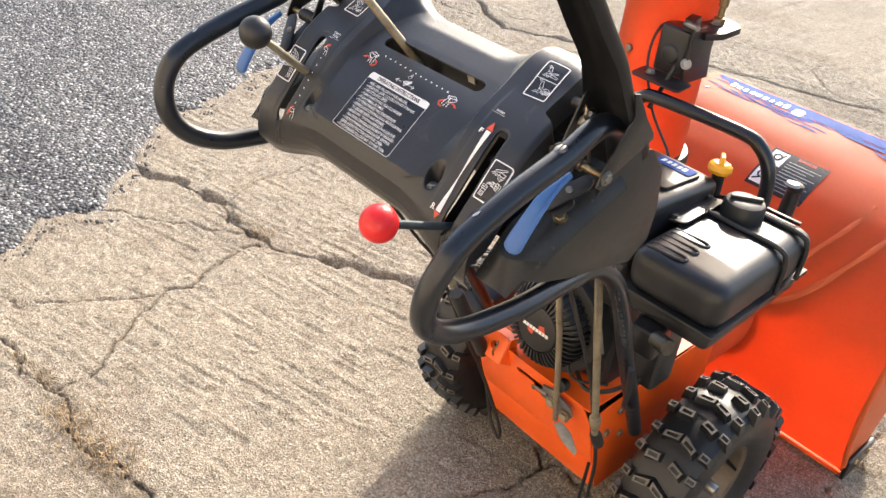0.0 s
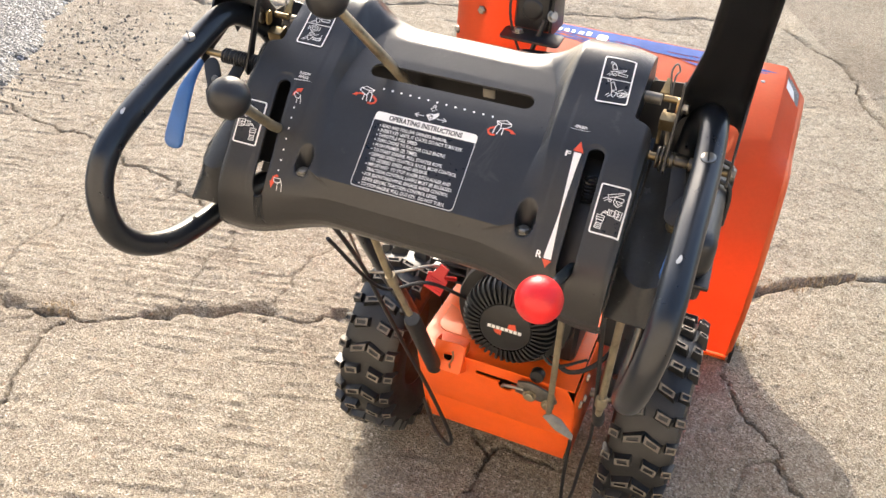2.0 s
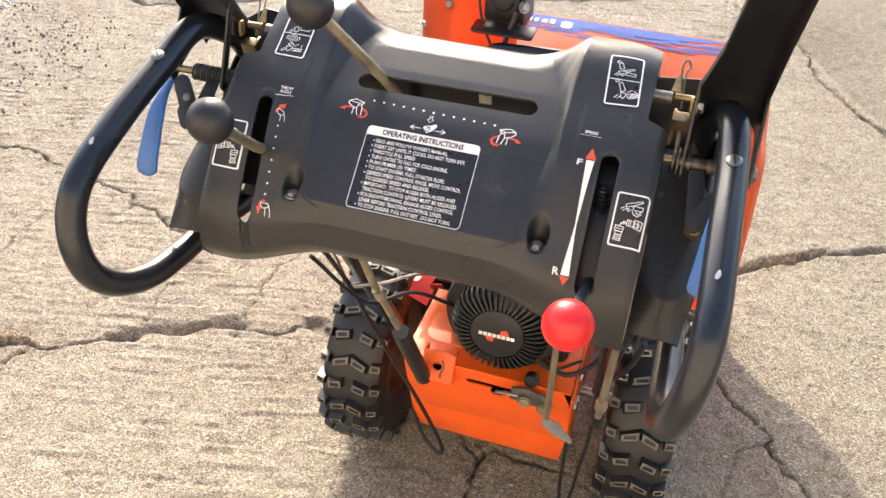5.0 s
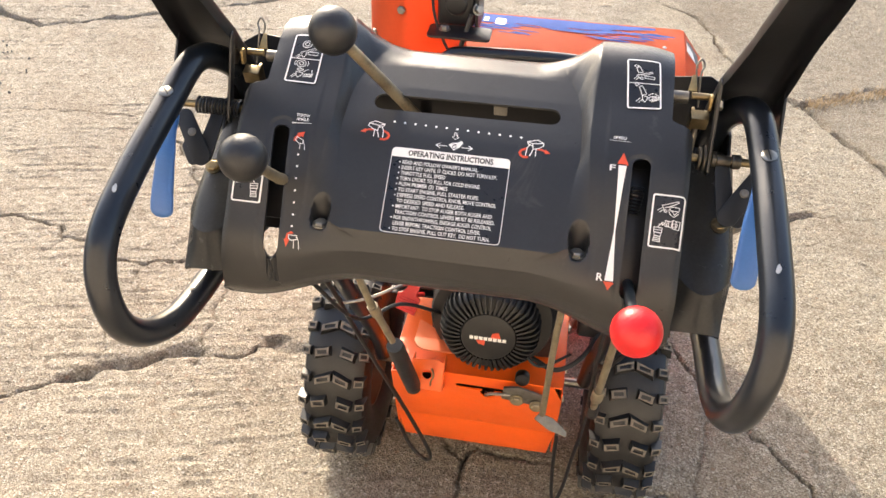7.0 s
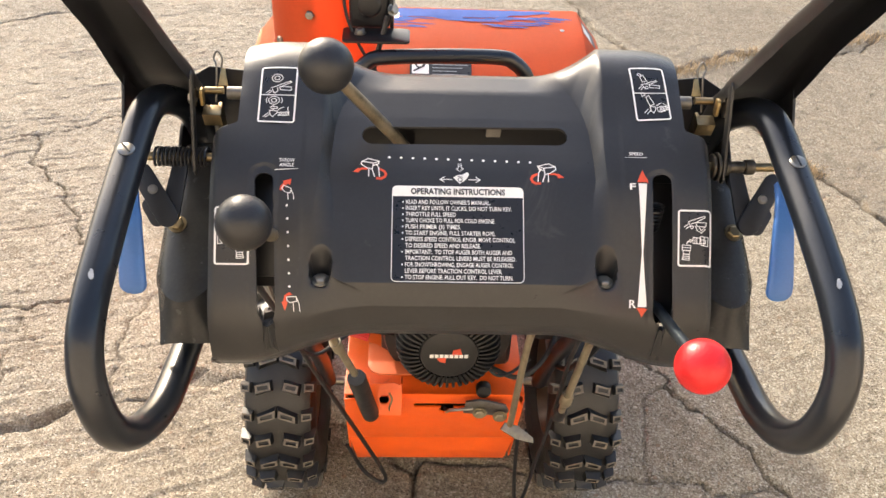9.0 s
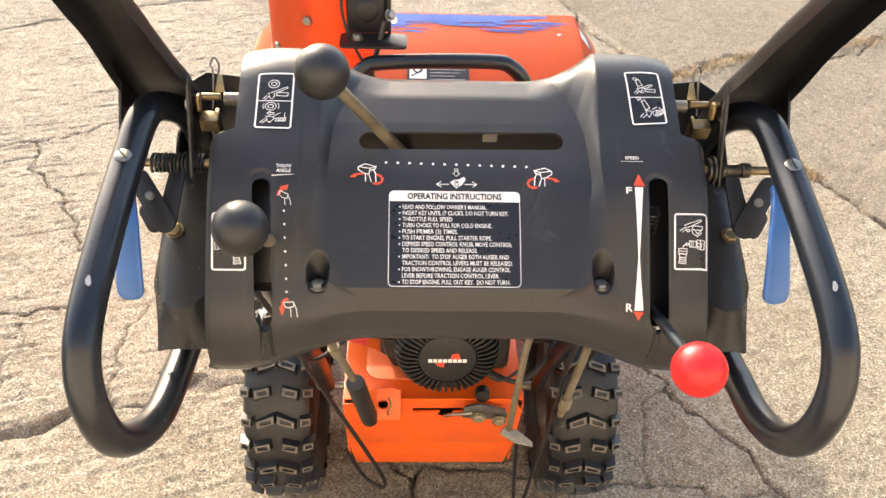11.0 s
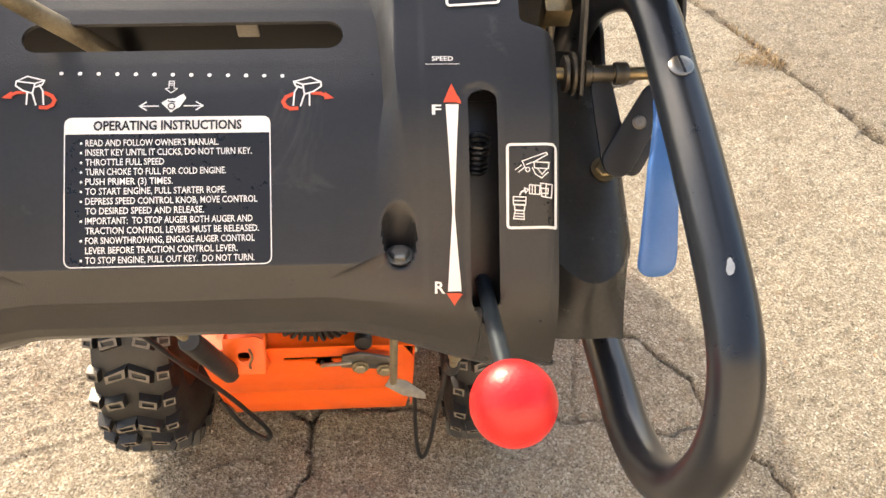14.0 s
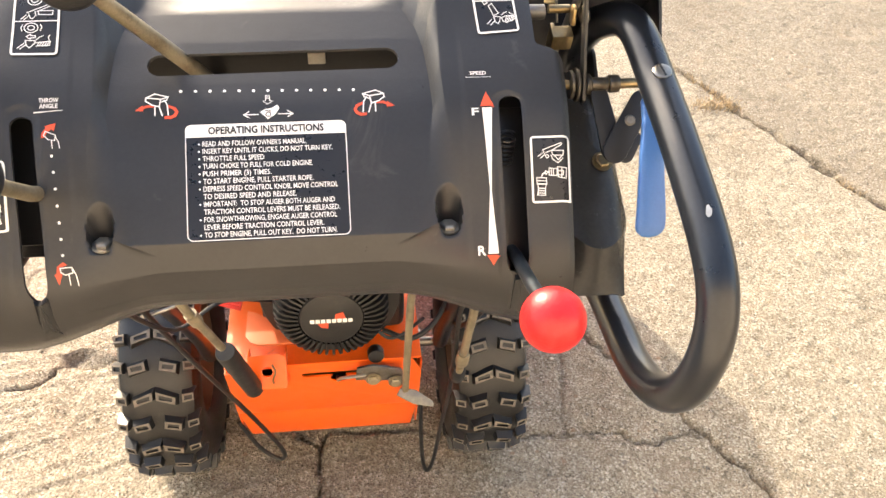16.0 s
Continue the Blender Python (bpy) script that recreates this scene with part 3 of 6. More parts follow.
def profile(ctrl, s):
    """Smooth curve through the control points at parameter s (array), 0 to 9."""
    c = np.array(ctrl)
    p = np.vstack([2 * c[0] - c[1], c, 2 * c[-1] - c[-2]])
    i = np.clip(np.floor(s).astype(int), 0, len(c) - 2)
    f = (s - i)[..., None]
    p0, p1, p2, p3 = p[i], p[i + 1], p[i + 2], p[i + 3]
    return 0.5 * (2 * p1 + (p2 - p0) * f + (2 * p0 - 5 * p1 + 4 * p2 - p3) * f * f + (3 * p1 - p0 - 3 * p2 + p3) * f ** 3)


def middle_profile(s):
    """The middle face above its lower crease, and the steep apron below it."""
    k = (0, 0.7, 1, 1.3, 2, 3)
    apron = np.stack([np.interp(s, k, (0.004, -0.007, -0.0118, -0.0138, -0.0135, -0.0075)), np.interp(s, k, (0.8885, 0.8985, 0.9065, 0.915, 0.934, 0.9525))], -1)
    k = (5, 6, 6.9, 7.05, 7.2, 8, 8.4, 9)
    brow = np.stack([np.interp(s, k, (0.078, 0.108, 0.1315, 0.1345, 0.1375, 0.160, 0.170, 0.182)), np.interp(s, k, (1.0235, 1.0395, 1.0503, 1.0513, 1.0518, 1.0535, 1.0505, 1.020))], -1)
    face = np.where((s < 5)[..., None], profile(MIDDLE, np.maximum(s - 3, 0)), brow)
    return np.where((s < 3)[..., None], apron, face)


POCKETS = ((-0.1145, 0.0055), (0.1165, 0.0075))


def creases(s):
    """Half widths at which the sunk middle face ends and the raised sides begin."""
    return (np.interp(s, (2.6, 3.0, 3.4, 4.2, 5.0, 5.7, 6.4, 7.0, 7.5, 8.0), (0.078, 0.0945, 0.1035, 0.1095, 0.1085, 0.1065, 0.1015, 0.094, 0.085, 0.078)),
            np.interp(s, (2.6, 4.0, 4.5, 5.7, 7.0), (0.130, 0.1175, 0.1155, 0.1185, 0.1190)))


def console(x, s):
    """Points of the console's face for arrays x and s."""
    ax = np.abs(x)
    low = smoothstep(2.6, 1.2, s)
    inner, outer = creases(s)
    t = np.clip((ax - inner) / (outer - inner), 0, 1)
    wall = 1 - (1 - t) ** (1 + 0.7 * smoothstep(4.0, 5.5, s))
    crest = smoothstep(6.9, 7.8, s)
    wall = wall * (1 - crest) + np.clip((ax - 0.058) / 0.0615, 0, 1) ** 1.7 * crest
    w = (wall * (1 - low) + smoothstep(0.075, 0.185, ax) * low)[..., None]
    yz = (1 - w) * middle_profile(s) + w * profile(SIDE, s)
    y, z = yz[..., 0], yz[..., 1]
    z = z - 0.007 * smoothstep(0.1965, 0.206, ax) ** 2 * smoothstep(0.5, 2.0, s)
    z = z - 0.0055 * np.clip((ax - 0.148) / 0.037, 0, 1) ** 2.2 * smoothstep(4.9, 5.8, s)
    for px, py in POCKETS:
        inside = smoothstep(0.0094, 0.0072, np.hypot(x - px, np.where(y > py, y - py, (y - py) * 0.62)))
        z = np.where(z > 0.9455, z + (0.9455 - z) * inside, z)
    z = z + 0.0008 * smoothstep(0.1295, 0.1315, ax) * smoothstep(1.2, 1.8, s) * smoothstep(5.2, 4.6, s)
    rim = smoothstep(0.0112, 0.0103, np.hypot(ax - 0.1612, np.maximum(np.abs(y - 0.0180) - 0.0330, 0) * 1.5))
    z = z - 0.0016 * rim * smoothstep(0.7, 1.3, s)
    return np.stack([x, y, z], -1)


def console_s(x, y):
    """The parameter s at which the face has that y (its rising part)."""
    lo, hi = np.full_like(x, 1.0), np.full_like(x, 7.9)
    for _ in range(26):
        mid = (lo + hi) / 2
        below = console(x, mid)[..., 1] < y
        lo, hi = np.where(below, mid, lo), np.where(below, hi, mid)
    return (lo + hi) / 2


def on_console(x, y, lift=0.0005):
    """Points lifted off the console's face above (x, y), for arrays."""
    x, y = np.asarray(x, float), np.asarray(y, float)
    s = console_s(x, y)
    p = console(x, s)
    e = 0.0015
    du = console(x + e, s) - console(x - e, s)
    dv = console(x, s + 0.02) - console(x, s - 0.02)
    n = np.cross(du, dv)
    n /= np.linalg.norm(n, axis=-1, keepdims=True)
    return p + n * lift


SLOTS = ((-0.0755, 0.0920, 0.0795, 0.0936, 0.0086, 1.13), (-0.1575, -0.0143, -0.1610, 0.0488, 0.0073, 1.66), (0.1635, -0.0140, 0.1626, 0.0518, 0.0079, 1.66))


def console_mesh():
    xs = np.concatenate([np.linspace(-3, -2, 52, endpoint=False), np.linspace(-2, -1, 22, endpoint=False), np.linspace(-1, 1, 104, endpoint=False), np.linspace(1, 2, 22, endpoint=False), np.linspace(2, 3, 53)])
    ss = np.concatenate([np.linspace(0, 1, 12, endpoint=False), np.linspace(1, 3, 60, endpoint=False), np.linspace(3, 4.6, 96, endpoint=False), np.linspace(4.6, 7, 70, endpoint=False), np.linspace(7, 9, 24)])
    S, U = np.meshgrid(ss, xs, indexing="ij")
    half = 0.2045 - 0.0195 * smoothstep(4.62, 4.80, S) - 0.004 * smoothstep(7.6, 9.0, S)
    half = half - 0.004 * smoothstep(0.5, 0.0, S)
    inner, outer = creases(S)
    A = np.abs(U)
    X = np.sign(U) * np.where(A < 1, A * inner, np.where(A < 2, inner + (A - 1) * (outer - inner), outer + (A - 2) * (half - outer)))
    Y = console(X, S)[..., 1]
    hole = np.full_like(X, 1.0)
    for x0, y0, x1, y1, r, stretch in SLOTS:
        ok = (S > 0.9) & (S < 7.5)
        dx, dy = x1 - x0, (y1 - y0) * stretch
        px, py = X - x0, (Y - y0) * stretch
        t = np.clip((px * dx + py * dy) / (dx * dx + dy * dy), 0, 1)
        qx, qy = px - t * dx, py - t * dy
        dist = np.hypot(qx, qy) + 1e-9
        sd = np.where(ok, dist - r, 1.0)
        snap = np.abs(sd) < 0.0016
        X = np.where(snap, X - qx / dist * sd, X)
        Y = np.where(snap, Y - qy / dist * sd / stretch, Y)
        S = np.where(snap, console_s(X, Y), S)
        hole = np.minimum(hole, np.where(snap, 0.0, sd))
    P = console(X, S)
    bm = bmesh.new()
    vs = [[bm.verts.new(p) for p in row] for row in P]
    for i, (a, b) in enumerate(zip(vs[:-1], vs[1:])):
        for k in range(len(a) - 1):
            if hole[i:i + 2, k:k + 2].max() > 0:
                bm.faces.new((a[k], a[k + 1], b[k + 1], b[k]))
    # side walls turned down behind the edges
    for col in (0, -1):
        edge = [row[col] for row in vs[2:]]
        low = [bm.verts.new(v.co + Vector((0, 0.012, -0.030)) * (0.12 + 0.88 * float(smoothstep(14, 60, k)))) for k, v in enumerate(edge)]
        for k in range(len(edge) - 1):
            bm.faces.new((edge[k], edge[k + 1], low[k + 1], low[k]))
    bmesh.ops.recalc_face_normals(bm, faces=bm.faces[:])
    me = bpy.data.meshes.new("console_panel")
    bm.to_mesh(me)
    bm.free()
    ob = bpy.data.objects.new("shell", me)
    scene.collection.objects.link(ob)
    md = ob.modifiers.new("thick", "SOLIDIFY")
    md.thickness, md.offset = 0.0028, -1.0 if me.polygons[len(me.polygons) // 3].normal.y < 0 else 1.0
    bpy.context.view_layer.update()
    out = bpy.data.meshes.new_from_object(ob.evaluated_get(bpy.context.evaluated_depsgraph_get()))
    bpy.data.objects.remove(ob)
    return out


shell = console_mesh()
shell.shade_smooth()
shell.set_sharp_from_angle(angle=radians(40))
panel = part("console_panel", shell, PANEL, label="dark grey moulded plastic control console with printed symbols")


def patch(poly, x0, y0, tilt, lift=0.0005, bm=None, turn=0.0, step=0.004):
    """A flat print on the console: poly in metres round (x0, y0), its up axis along the slope (tilt in degrees)."""
    own = bmesh.new()
    f = own.faces.new([own.verts.new((x, y, 0)) for x, y in poly])
    bmesh.ops.triangulate(own, faces=[f])
    if step:
        for _ in range(3):
            long = [e for e in own.edges if e.calc_length() > step]
            if not long:
                break
            bmesh.ops.subdivide_edges(own, edges=long, cuts=1)
            bmesh.ops.triangulate(own, faces=own.faces[:])
    lay(own.verts, x0, y0, tilt, lift, turn)
    return join(bm, own)


def lay(verts, x0, y0, tilt, lift, turn=0.0):
    """Wraps flat vertices onto the console."""
    c, s = math.cos(radians(turn)), math.sin(radians(turn))
    verts = list(verts)
    ab = np.array([(v.co.x, v.co.y) for v in verts])
    a, b = ab[:, 0] * c - ab[:, 1] * s, ab[:, 0] * s + ab[:, 1] * c
    for v, p in zip(verts, on_console(x0 + a, y0 + b * math.cos(radians(tilt)), lift)):
        v.co = p


def stroke(pts, w, closed=False):
    """Quads of a line of width w through flat points: a list of polygons."""
    out = []
    pts = [Vector((*p, 0)) for p in pts]
    for a, b in zip(pts, pts[1:] + (pts[:1] if closed else [])):
        d = (b - a).normalized()
        n = Vector((-d.y, d.x, 0)) * w / 2
        e = d * w * 0.4
        out.append([tuple(q.xy) for q in (a - e - n, b + e - n, b + e + n, a - e + n)])
    return out


def strokes(lines, w, x0, y0, tilt, bm=None, scale=1.0, lift=0.0013, turn=0.0):
    bm = bm or bmesh.new()
    for ln in lines:
        for poly in stroke([(x * scale, y * scale) for x, y in ln], w):
            patch(poly, x0, y0, tilt, lift, bm, turn, step=0)
    return bm


def letters(text, height, width=None, bold=0.0, spacing=1.0):
    """Flat bmesh of a line of text, left aligned on the baseline; width squeezes it."""
    cu = bpy.data.curves.new("text", "FONT")
    cu.body, cu.size, cu.space_character, cu.offset, cu.resolution_u = text, 1.0, spacing, bold, 2
    ob = bpy.data.objects.new("text", cu)
    scene.collection.objects.link(ob)
    bpy.context.view_layer.update()
    me = bpy.data.meshes.new_from_object(ob.evaluated_get(bpy.context.evaluated_depsgraph_get()))
    bpy.data.objects.remove(ob)
    bm = bmesh.new()
    bm.from_mesh(me)
    bpy.data.meshes.remove(me)
    xs = [v.co.x for v in bm.verts]
    x0, x1 = min(xs), max(xs)
    ky = height / 0.69
    kx = width / (x1 - x0) if width else ky
    for v in bm.verts:
        v.co = Vector(((v.co.x - x0) * kx, v.co.y * ky, 0))
    return bm


def print_text(bm, text, height, x0, y0, tilt, a, b, width=None, bold=0.007, lift=0.0012, centre=False):
    own = letters(text, height, width, bold)
    if centre:
        xs = [v.co.x for v in own.verts]
        a -= (max(xs) + min(xs)) / 2
    for v in own.verts:
        v.co += Vector((a, b, 0))
    lay(own.verts, x0, y0, tilt, lift)
    return join(bm, own)


def ring_frame(w, h, r, t):
    """Flat frame: outer and inner rounded outline as quads."""
    o, i = rounded(w, h, r), rounded(w - 2 * t, h - 2 * t, max(r - t, 0.0004))
    return [[o[k], o[(k + 1) % len(o)], i[(k + 1) % len(i)], i[k]] for k in range(len(o))]


# operating label
LX, LY, LT, LW, LH = -0.0045, 0.0229, 41.5, 0.1072, 0.0788
label = part("label", patch(rounded(LW, LH, 0.004), LX, LY, LT, 0.0004), INK, panel, "black instruction label with white lettering")
bm = bmesh.new()
for poly in ring_frame(LW, LH, 0.004, 0.0006):
    patch(poly, LX, LY, LT, 0.0007, bm, step=0.006)
top = rounded(LW, LH, 0.004)
head_poly = [(x, y) for x, y in top if y > LH / 2 - 0.0091] + [(-LW / 2, LH / 2 - 0.0092), (LW / 2, LH / 2 - 0.0092)]
patch(head_poly, LX, LY, LT, 0.0007, bm)
LINES = [("READ AND FOLLOW OWNER'S MANUAL.", 425, 1), ("INSERT KEY UNTIL IT CLICKS, DO NOT TURN KEY.", 532, 1), ("THROTTLE FULL SPEED", 250, 1),
         ("TURN CHOKE TO FULL FOR COLD ENGINE.", 448, 1), ("PUSH PRIMER (3) TIMES.", 277, 1), ("TO START ENGINE, PULL STARTER ROPE.", 448, 1),
         ("DEPRESS SPEED CONTROL KNOB, MOVE CONTROL", 548, 1), ("TO DESIRED SPEED AND RELEASE.", 376, 0), ("IMPORTANT:  TO STOP AUGER BOTH AUGER AND", 532, 1),
         ("TRACTION CONTROL LEVERS MUST BE RELEASED.", 552, 0), ("FOR SNOWTHROWING, ENGAGE AUGER CONTROL", 538, 1), ("LEVER BEFORE TRACTION CONTROL LEVER.", 483, 0),
         ("TO STOP ENGINE, PULL OUT KEY.  DO NOT TURN.", 537, 1)]
for k, (text, wide, dot) in enumerate(LINES):
    b = LH / 2 - 0.0157 - k * 0.00508
    print_text(bm, text, 0.0034, LX, LY, LT, -LW / 2 + 0.0112, b, wide / 662 * LW, 0.014)
    if dot:
        patch([(0.0007 * math.cos(t) - LW / 2 + 0.0089, 0.0007 * math.sin(t) + b + 0.0016) for t in np.linspace(0, 6.28, 9)[:-1]], LX, LY, LT, 0.0009, bm, step=0)
part("label_print", bm, WHITE, label, "white lettering and header of the label", smooth=False)
part("label_heading", print_text(None, "OPERATING INSTRUCTIONS", 0.0050, LX, LY, LT, 0.0, LH / 2 - 0.0072, 0.0770, 0.028, lift=0.0011, centre=True), INK, label, "dark heading on the white band", smooth=False)

# row of dots and the symbols round it
def dot(cx, cy, tilt, r):
    part("dot", patch([(r * math.cos(t), r * math.sin(t)) for t in np.linspace(0, 6.28, 11)[:-1]], cx, cy, tilt, 0.0006, step=0), WHITE, panel, smooth=False)


for k in range(13):
    dot(-0.0610 + 0.00970 * k, 0.0731 - 0.00018 * k, 35, 0.00115)


def sketch(lines, cx, cy, k=0.00015, flip=1):
    """Lines drawn on a raster about (cx, cy), y down, brought to metres."""
    return [[((u - cx) * k * flip, (cy - v) * k) for u, v in ln] for ln in lines]


bm = strokes(sketch([[(592, 105), (610, 105)], [(592, 113), (610, 113)], [(592, 121), (610, 121)], [(592, 105), (592, 133), (580, 135), (600, 152), (622, 135), (610, 133), (610, 105)]], 601, 128), 0.00045, -0.003, 0.0656, 37)
part("small_arrow_symbol", bm, WHITE, panel, "thin white downward arrow", smooth=False)
for side in (-1, 1):
    bm = strokes([[(side * 0.0068, 0.0), (side * 0.0163, 0.0)], [(side * 0.0130, 0.0022), (side * 0.0165, 0.0), (side * 0.0130, -0.0022)]], 0.0007, -0.0028, 0.0569, 38)
    part("side_arrow", bm, WHITE, panel, "thin white arrow", smooth=False)
grip = part("lever_symbol", patch(sketch([[(640, 143), (612, 160), (585, 163), (563, 178), (575, 190), (588, 203), (598, 214), (608, 205), (630, 192), (650, 160)]], 604, 180)[0], -0.0022, 0.0582, 38, 0.0006, step=0), WHITE, panel, "white gripping symbol", smooth=False)
part("symbol_ring", strokes(sketch([[(600 + 11 * math.cos(a), 191 + 11 * math.sin(a)) for a in np.linspace(0, 6.28, 11)], [(612, 176), (588, 172)]], 604, 180), 0.0006, -0.0022, 0.0582, 38, lift=0.0012), INK, grip, smooth=False)
CHUTE_ICON = [[(72, 88), (108, 68), (168, 86), (136, 98), (72, 88), (70, 106), (97, 126), (130, 137), (136, 98)], [(168, 86), (161, 104), (140, 112)], [(112, 132), (112, 178)], [(130, 137), (144, 180)], [(152, 104), (165, 128), (170, 178)]]
for cx, cy, flip in ((-0.0763, 0.0652, 1), (0.0688, 0.0636, -1)):
    part("chute_symbol", strokes(sketch(CHUTE_ICON, 120, 120, flip=flip), 0.00085, cx, cy, 37), WHITE, panel, "white outline of a discharge chute", smooth=False)
    bm = strokes(sketch([[(172, 134), (196, 146), (206, 163), (198, 180), (180, 189), (158, 188)]], 120, 120, flip=flip), 0.0020, cx, cy, 37, lift=0.0007)
    part("turn_arrow", bm, REDINK, panel, "red curved arrow", smooth=False)
    bm = strokes(sketch([[(52, 143), (74, 132), (102, 131)]], 120, 120, flip=flip), 0.0018, cx, cy, 37, lift=0.0007)
    patch(sketch([[(24, 152), (58, 126), (60, 156)]], 120, 120, flip=flip)[0], cx, cy, 37, 0.0008, bm, step=0)
    part("turn_arrow", bm, REDINK, panel, "red arrow head", smooth=False)

# speed scale
SX = 0.1460
part("speed_band", patch([(-0.0034, 0.056), (0.0034, 0.056), (0.0006, -0.0065), (0.0036, -0.0525), (-0.0036, -0.0525), (-0.0006, -0.0065)], SX, 0.0175, 55, 0.0007, step=0.006), WHITE, panel, "white hourglass band of the speed scale", smooth=False)
for text, b, w in (("F", 0.0495, 0.0050), ("R", -0.0530, 0.0056)):
    part("letter", print_text(None, text, 0.0060, SX, 0.0175, 55, -0.0108, b, w, 0.025, lift=0.0016), WHITE, panel, smooth=False)
for b0, b1 in ((0.0572, 0.0705), (-0.0532, -0.0588)):
    part("scale_arrow", patch([(-0.0046, b0), (0.0046, b0), (0.0, b1)], SX, 0.0175, 55, 0.0012, step=0.003), REDINK, panel, "red arrow head of the speed scale", smooth=False)
bm = print_text(None, "SPEED", 0.0027, SX - 0.0043, 0.0672, 40, 0, 0.001, 0.0115, 0.02, centre=True)
strokes([[(-0.009, -0.001), (0.009, -0.001)]], 0.00035, SX - 0.0043, 0.0672, 40, bm)
part("caption", bm, WHITE, panel, "white underlined caption", smooth=False)
bm = print_text(None, "THROW", 0.0029, -0.1430, 0.0574, 40, 0, 0.0022, 0.0125, 0.02, centre=True)
print_text(bm, "ANGLE", 0.0029, -0.1430, 0.0574, 40, 0, -0.0018, 0.0115, 0.02, centre=True)
strokes([[(-0.009, -0.0034), (0.009, -0.0034)]], 0.00035, -0.1430, 0.0574, 40, bm)
part("caption", bm, WHITE, panel, "white underlined caption", smooth=False)
for k in range(7):
    dot(-0.1419 + 0.0005 * k, 0.0345 - 0.00657 * k, 52, 0.001)
THROWS = ((-0.1411, 0.0426, 114, 186, [[(88, 160), (130, 180), (125, 205), (100, 200), (80, 180), (88, 160)], [(112, 203), (115, 240)], [(130, 188), (142, 215), (145, 240)]],
           [(68, 190), (72, 165), (88, 145), (85, 134), (131, 120), (122, 160), (112, 150), (95, 165), (80, 190)], "red curved arrow pointing up"),
          (-0.1372, -0.0114, 129, 786, [[(105, 770), (155, 768), (158, 790), (125, 797), (108, 787), (105, 770)], [(140, 795), (143, 830)], [(158, 775), (170, 800), (175, 830)]],
           [(118, 745), (135, 758), (105, 766), (101, 790), (112, 795), (95, 830), (78, 795), (88, 790), (92, 763)], "red curved arrow pointing down"))
for cx, cy, u0, v0, lines, head, text in THROWS:
    part("scale_arrow", patch(sketch([head], u0, v0)[0], cx, cy, 52, 0.0009, step=0.003), REDINK, panel, text, smooth=False)
    part("chute_symbol", strokes(sketch(lines, u0, v0), 0.0006, cx, cy, 52, lift=0.0014), WHITE, panel, "small white chute outline", smooth=False)


# warning stickers
def sticker(x0, y0, tilt, w, h, drawing, lean=0.0, split=True):
    st = part("sticker", patch(rounded(w, h, 0.0025), x0, y0, tilt, 0.0004, turn=lean), INK, panel, "black pictogram sticker with white border")
    own = bmesh.new()
    for poly in ring_frame(w, h, 0.0025, 0.0015):
        patch(poly, x0, y0, tilt, 0.0011, own, lean, step=0.004)
    if split:
        strokes([[(-w / 2 + 0.001, 0), (w / 2 - 0.001, 0)]], 0.0008, x0, y0, tilt, own, turn=lean)
    strokes(drawing, 0.00062, x0, y0, tilt, own, turn=lean)
    part("sticker_print", own, WHITE, st, "white outlines of the pictograms", smooth=False)


def circle(cx, cy, r, n=14):
    return [(cx + r * math.cos(t), cy + r * math.sin(t)) for t in np.linspace(0, 2 * math.pi, n + 1)]


def hatch(x0, x1, y0, y1, n, lean):
    return [[(x, y1), (x + lean, y0)] for x in np.linspace(x0, x1, n)]


def ring(cx, cy, rx, ry):
    return [(cx + rx * math.cos(t), cy + ry * math.sin(t)) for t in np.linspace(0, 2 * math.pi, 17)]


THUMB_UP = [[(92, 166), (101, 155), (118, 166), (108, 179), (92, 166)], [(106, 180), (125, 170), (143, 212), (115, 219), (106, 180)], [(104, 237), (198, 206), (203, 213), (160, 233), (135, 232)],
            [(154, 238), (215, 240), (213, 258), (155, 255), (154, 238)], [(88, 262), (106, 246)], [(100, 269), (117, 252)], ring(136, 256, 8, 9), [(108, 235), (126, 262)]]
THUMB_DOWN = [[(95, 290), (108, 288), (120, 303), (103, 311), (95, 290)], [(122, 318), (140, 308), (167, 362), (140, 373), (122, 318)], [(140, 376), (172, 382), (168, 402), (155, 420), (143, 408), (140, 376)], [(103, 416), (127, 393)], [(118, 424), (141, 402)],
              [(178, 388), (200, 378), (242, 378), (240, 400), (222, 406), (200, 416), (183, 408), (178, 388)], *hatch(192, 226, 382, 410, 5, 12), [(178, 373), (194, 362), (208, 356)], [(220, 360), (228, 368), (240, 372)]]
WHEEL_UP = [ring(202, 187, 31, 25), ring(202, 187, 15, 12), [(170, 250), (278, 204), (284, 212), (215, 246)], [(220, 242), (286, 241), (284, 262), (222, 261), (220, 242)], [(145, 281), (166, 262)], [(156, 288), (177, 268)], [(178, 256), (186, 278), (196, 282), (210, 266), (206, 246)]]
WHEEL_DOWN = [ring(192, 328, 31, 25), ring(192, 328, 15, 12), [(153, 312), (147, 328), (153, 344)], [(233, 310), (240, 327), (234, 343)], [(174, 374), (192, 361), (192, 368), (214, 370), (214, 380), (194, 381), (192, 388), (174, 374)], [(170, 395), (216, 397), (212, 413), (192, 437), (178, 424), (170, 395)],
              [(138, 438), (166, 411)], [(150, 443), (174, 420)], [(216, 408), (282, 400), (280, 423), (220, 426)], *hatch(226, 268, 404, 426, 5, 8), [(220, 390), (234, 376), (250, 370)], [(277, 368), (272, 380), (276, 394)]]
